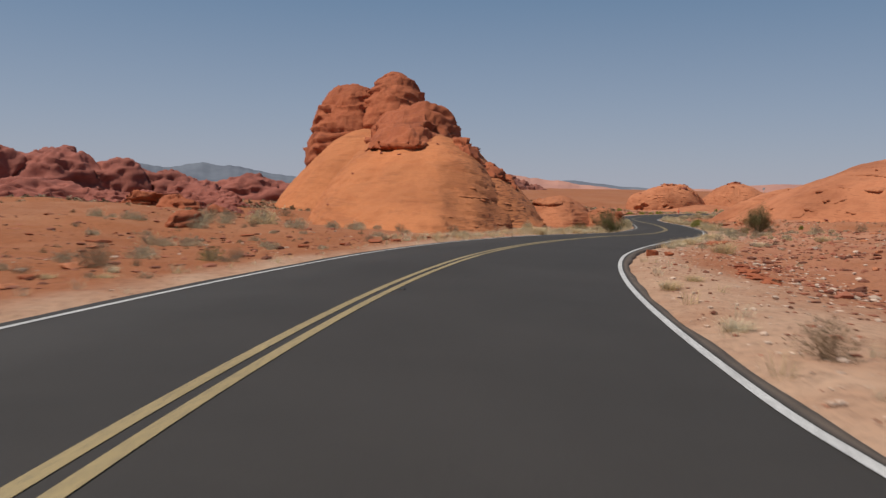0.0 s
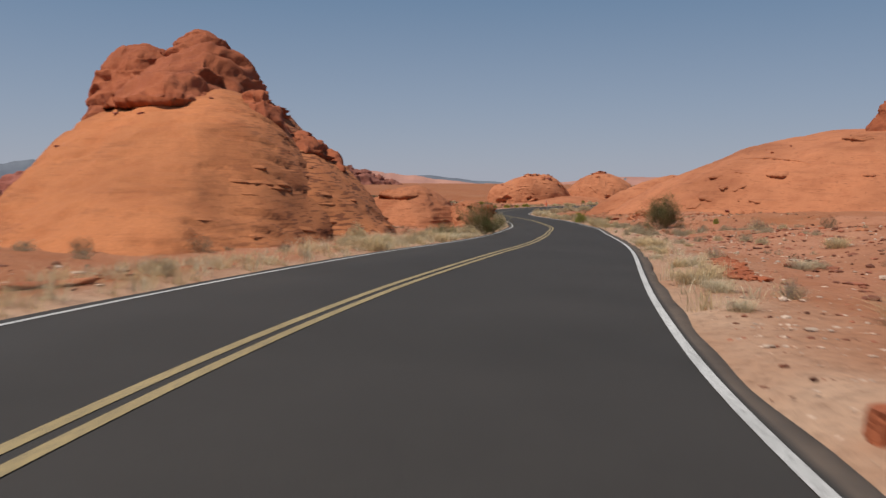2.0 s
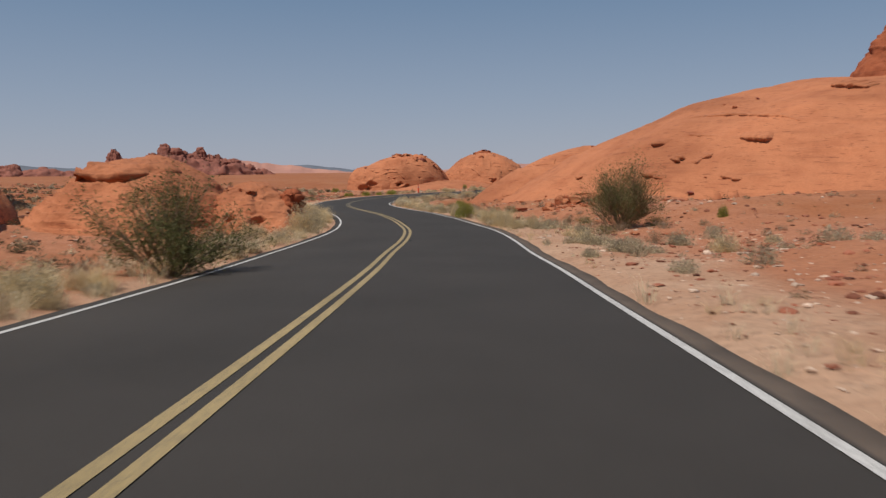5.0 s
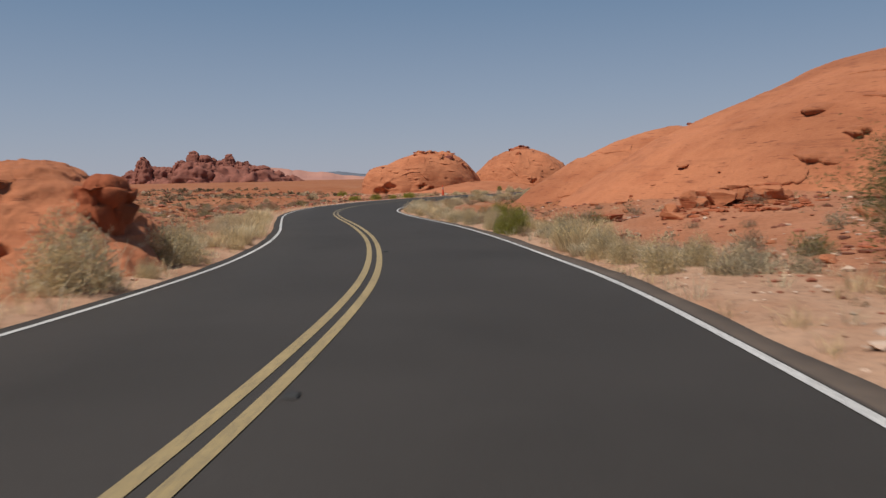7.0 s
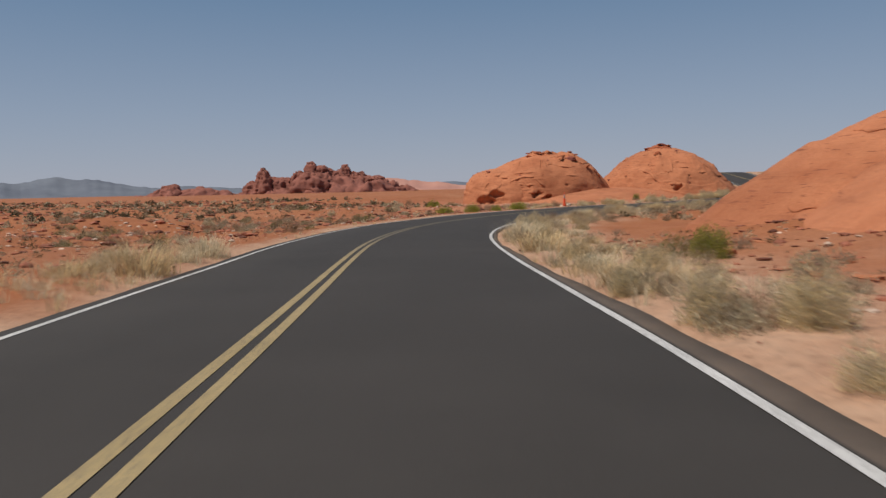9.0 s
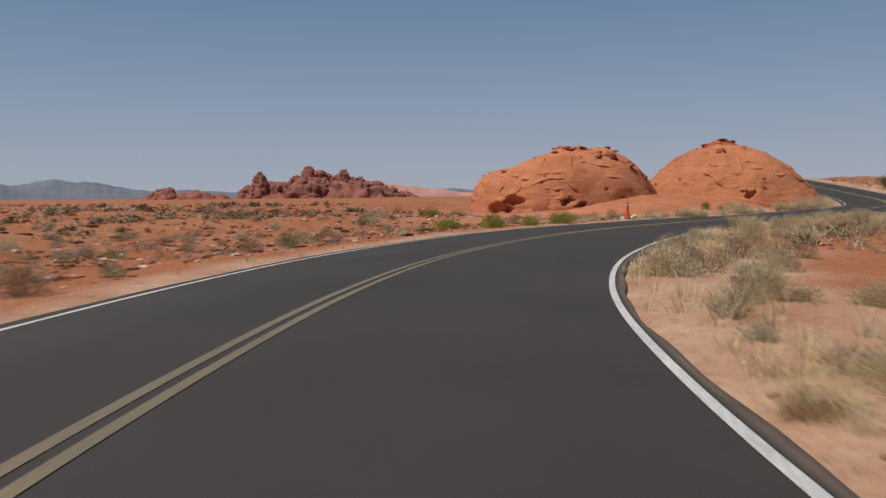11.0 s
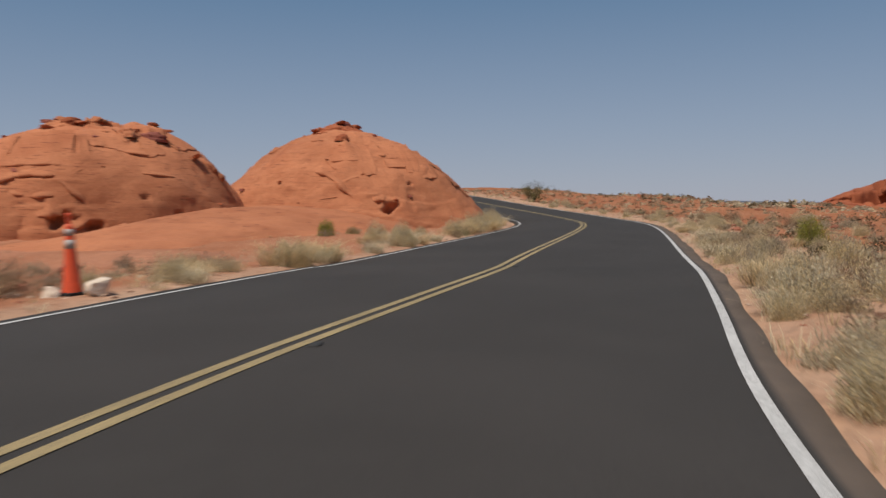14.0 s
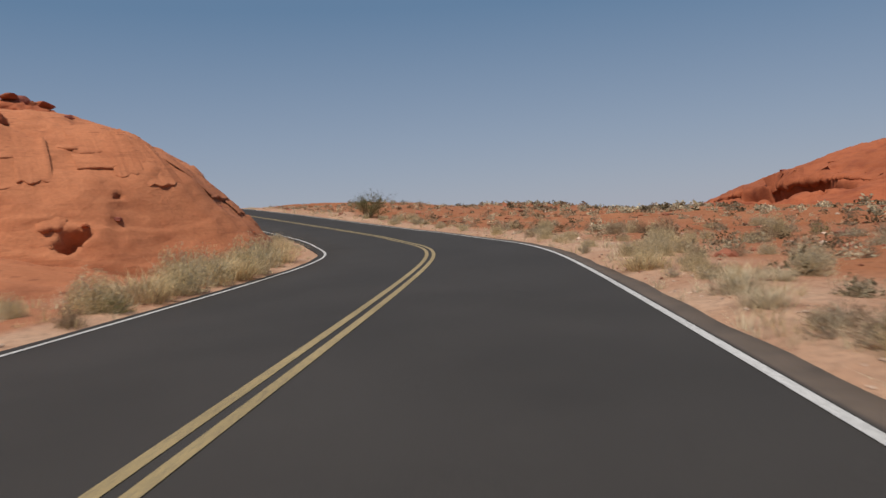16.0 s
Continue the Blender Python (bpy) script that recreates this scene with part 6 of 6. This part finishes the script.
def traffic_cone(x, y):
    top = thing("traffic_cone", "tall slim orange traffic cone with dull reflective bands", "traffic cone")
    bm = bmesh.new()
    bmesh.ops.create_cube(bm, size=1.0, matrix=Matrix.Diagonal((0.34, 0.34, 0.05, 1)))
    bmesh.ops.bevel(bm, geom=list(bm.edges), offset=0.012, segments=2, affect="EDGES")
    bmesh.ops.translate(bm, verts=bm.verts, vec=(0, 0, 0.025))
    me = bpy.data.meshes.new("base")
    bm.to_mesh(me)
    bm.free()
    me.materials.append(RUBBER)
    part("base", me, top, "black rubber base")
    part("body", lathe("body", [(0.135, 0.05), (0.13, 0.07), (0.075, 0.62), (0.052, 0.96), (0.040, 1.00), (0.0, 1.005)], ORANGE), top, "orange plastic body")
    part("band", lathe("band", [(0.0725, 0.66), (0.0755, 0.66), (0.0655, 0.78), (0.062, 0.78)], BAND), top, "dull grey reflective band")
    part("band", lathe("band", [(0.060, 0.84), (0.0635, 0.84), (0.0565, 0.93), (0.053, 0.93)], BAND), top, "dull grey reflective band")
    part("handle", lathe("handle", [(0.03, 0.995), (0.034, 1.02), (0.026, 1.07), (0.036, 1.13), (0.03, 1.15), (0.0, 1.152)], ORANGE), top, "grip on the top")
    top.matrix_basis = pose(x, y, gz(x, y) - 0.005, 1.5, -2.0, 20)


traffic_cone(46.8, 146.5)
boulder(47.07, 146.35, 0.17, 0.14, 0.26, 260, BEIGE_STONE, "beige stone that weighs down the cone", turn=10)
boulder(46.51, 146.47, 0.13, 0.12, 0.17, 261, BEIGE_STONE, "beige stone that weighs down the cone", turn=70)


def road_sign(x, y, turn):
    top = thing("road_sign", "small square road sign on a thin steel post", "road sign")
    part("post", lathe("post", [(0.03, -0.3), (0.03, 2.4), (0.0, 2.4)], GALVANISED, 10), top)
    bm = bmesh.new()
    bmesh.ops.create_cube(bm, size=1.0, matrix=Matrix.Diagonal((0.6, 0.015, 0.6, 1)))
    bmesh.ops.bevel(bm, geom=[e for e in bm.edges if abs((e.verts[0].co - e.verts[1].co).y) > 0.01], offset=0.05, segments=3, affect="EDGES")
    bmesh.ops.translate(bm, verts=bm.verts, vec=(0, -0.04, 2.1))
    me = bpy.data.meshes.new("plate")
    bm.to_mesh(me)
    bm.free()
    me.materials.append(GALVANISED)
    part("plate", me, top)
    top.matrix_basis = pose(x, y, gz(x, y), 0, 0, turn)


road_sign(89.86, 210.03, -35)


def lane_marker(s, off):
    """A low raised marker with sloped sides on the centre line."""
    bm = bmesh.new()
    bmesh.ops.create_cube(bm, size=1.0, matrix=Matrix.Diagonal((0.10, 0.09, 0.02, 1)))
    for v in bm.verts:
        if v.co.z > 0:
            v.co.x *= 0.75
            v.co.y *= 0.5
    me = bpy.data.meshes.new("lane_marker")
    bm.to_mesh(me)
    bm.free()
    me.materials.append(RUBBER)
    k = int(s / 0.5)
    x, y = WAY[k, :2] + RIGHT[k] * off
    ob = tagged(new("lane_marker", me), "small dark raised marker beside the centre line", "lane marker", "centre line markers")
    ob.matrix_basis = pose(x, y, WAY[k, 2] + 0.035, 0, 0, math.degrees(math.atan2(TANGENT[k, 1], TANGENT[k, 0])) - 90)


for x, y in ((-0.38, 11.96), (21.75, 72.33), (24.99, 83.07), (47.35, 140.58), (54.21, 145.35)):
    k = int(np.argmin(((WAY[:, :2] - (x, y)) ** 2).sum(1)))
    lane_marker(k * 0.5, 0.24)
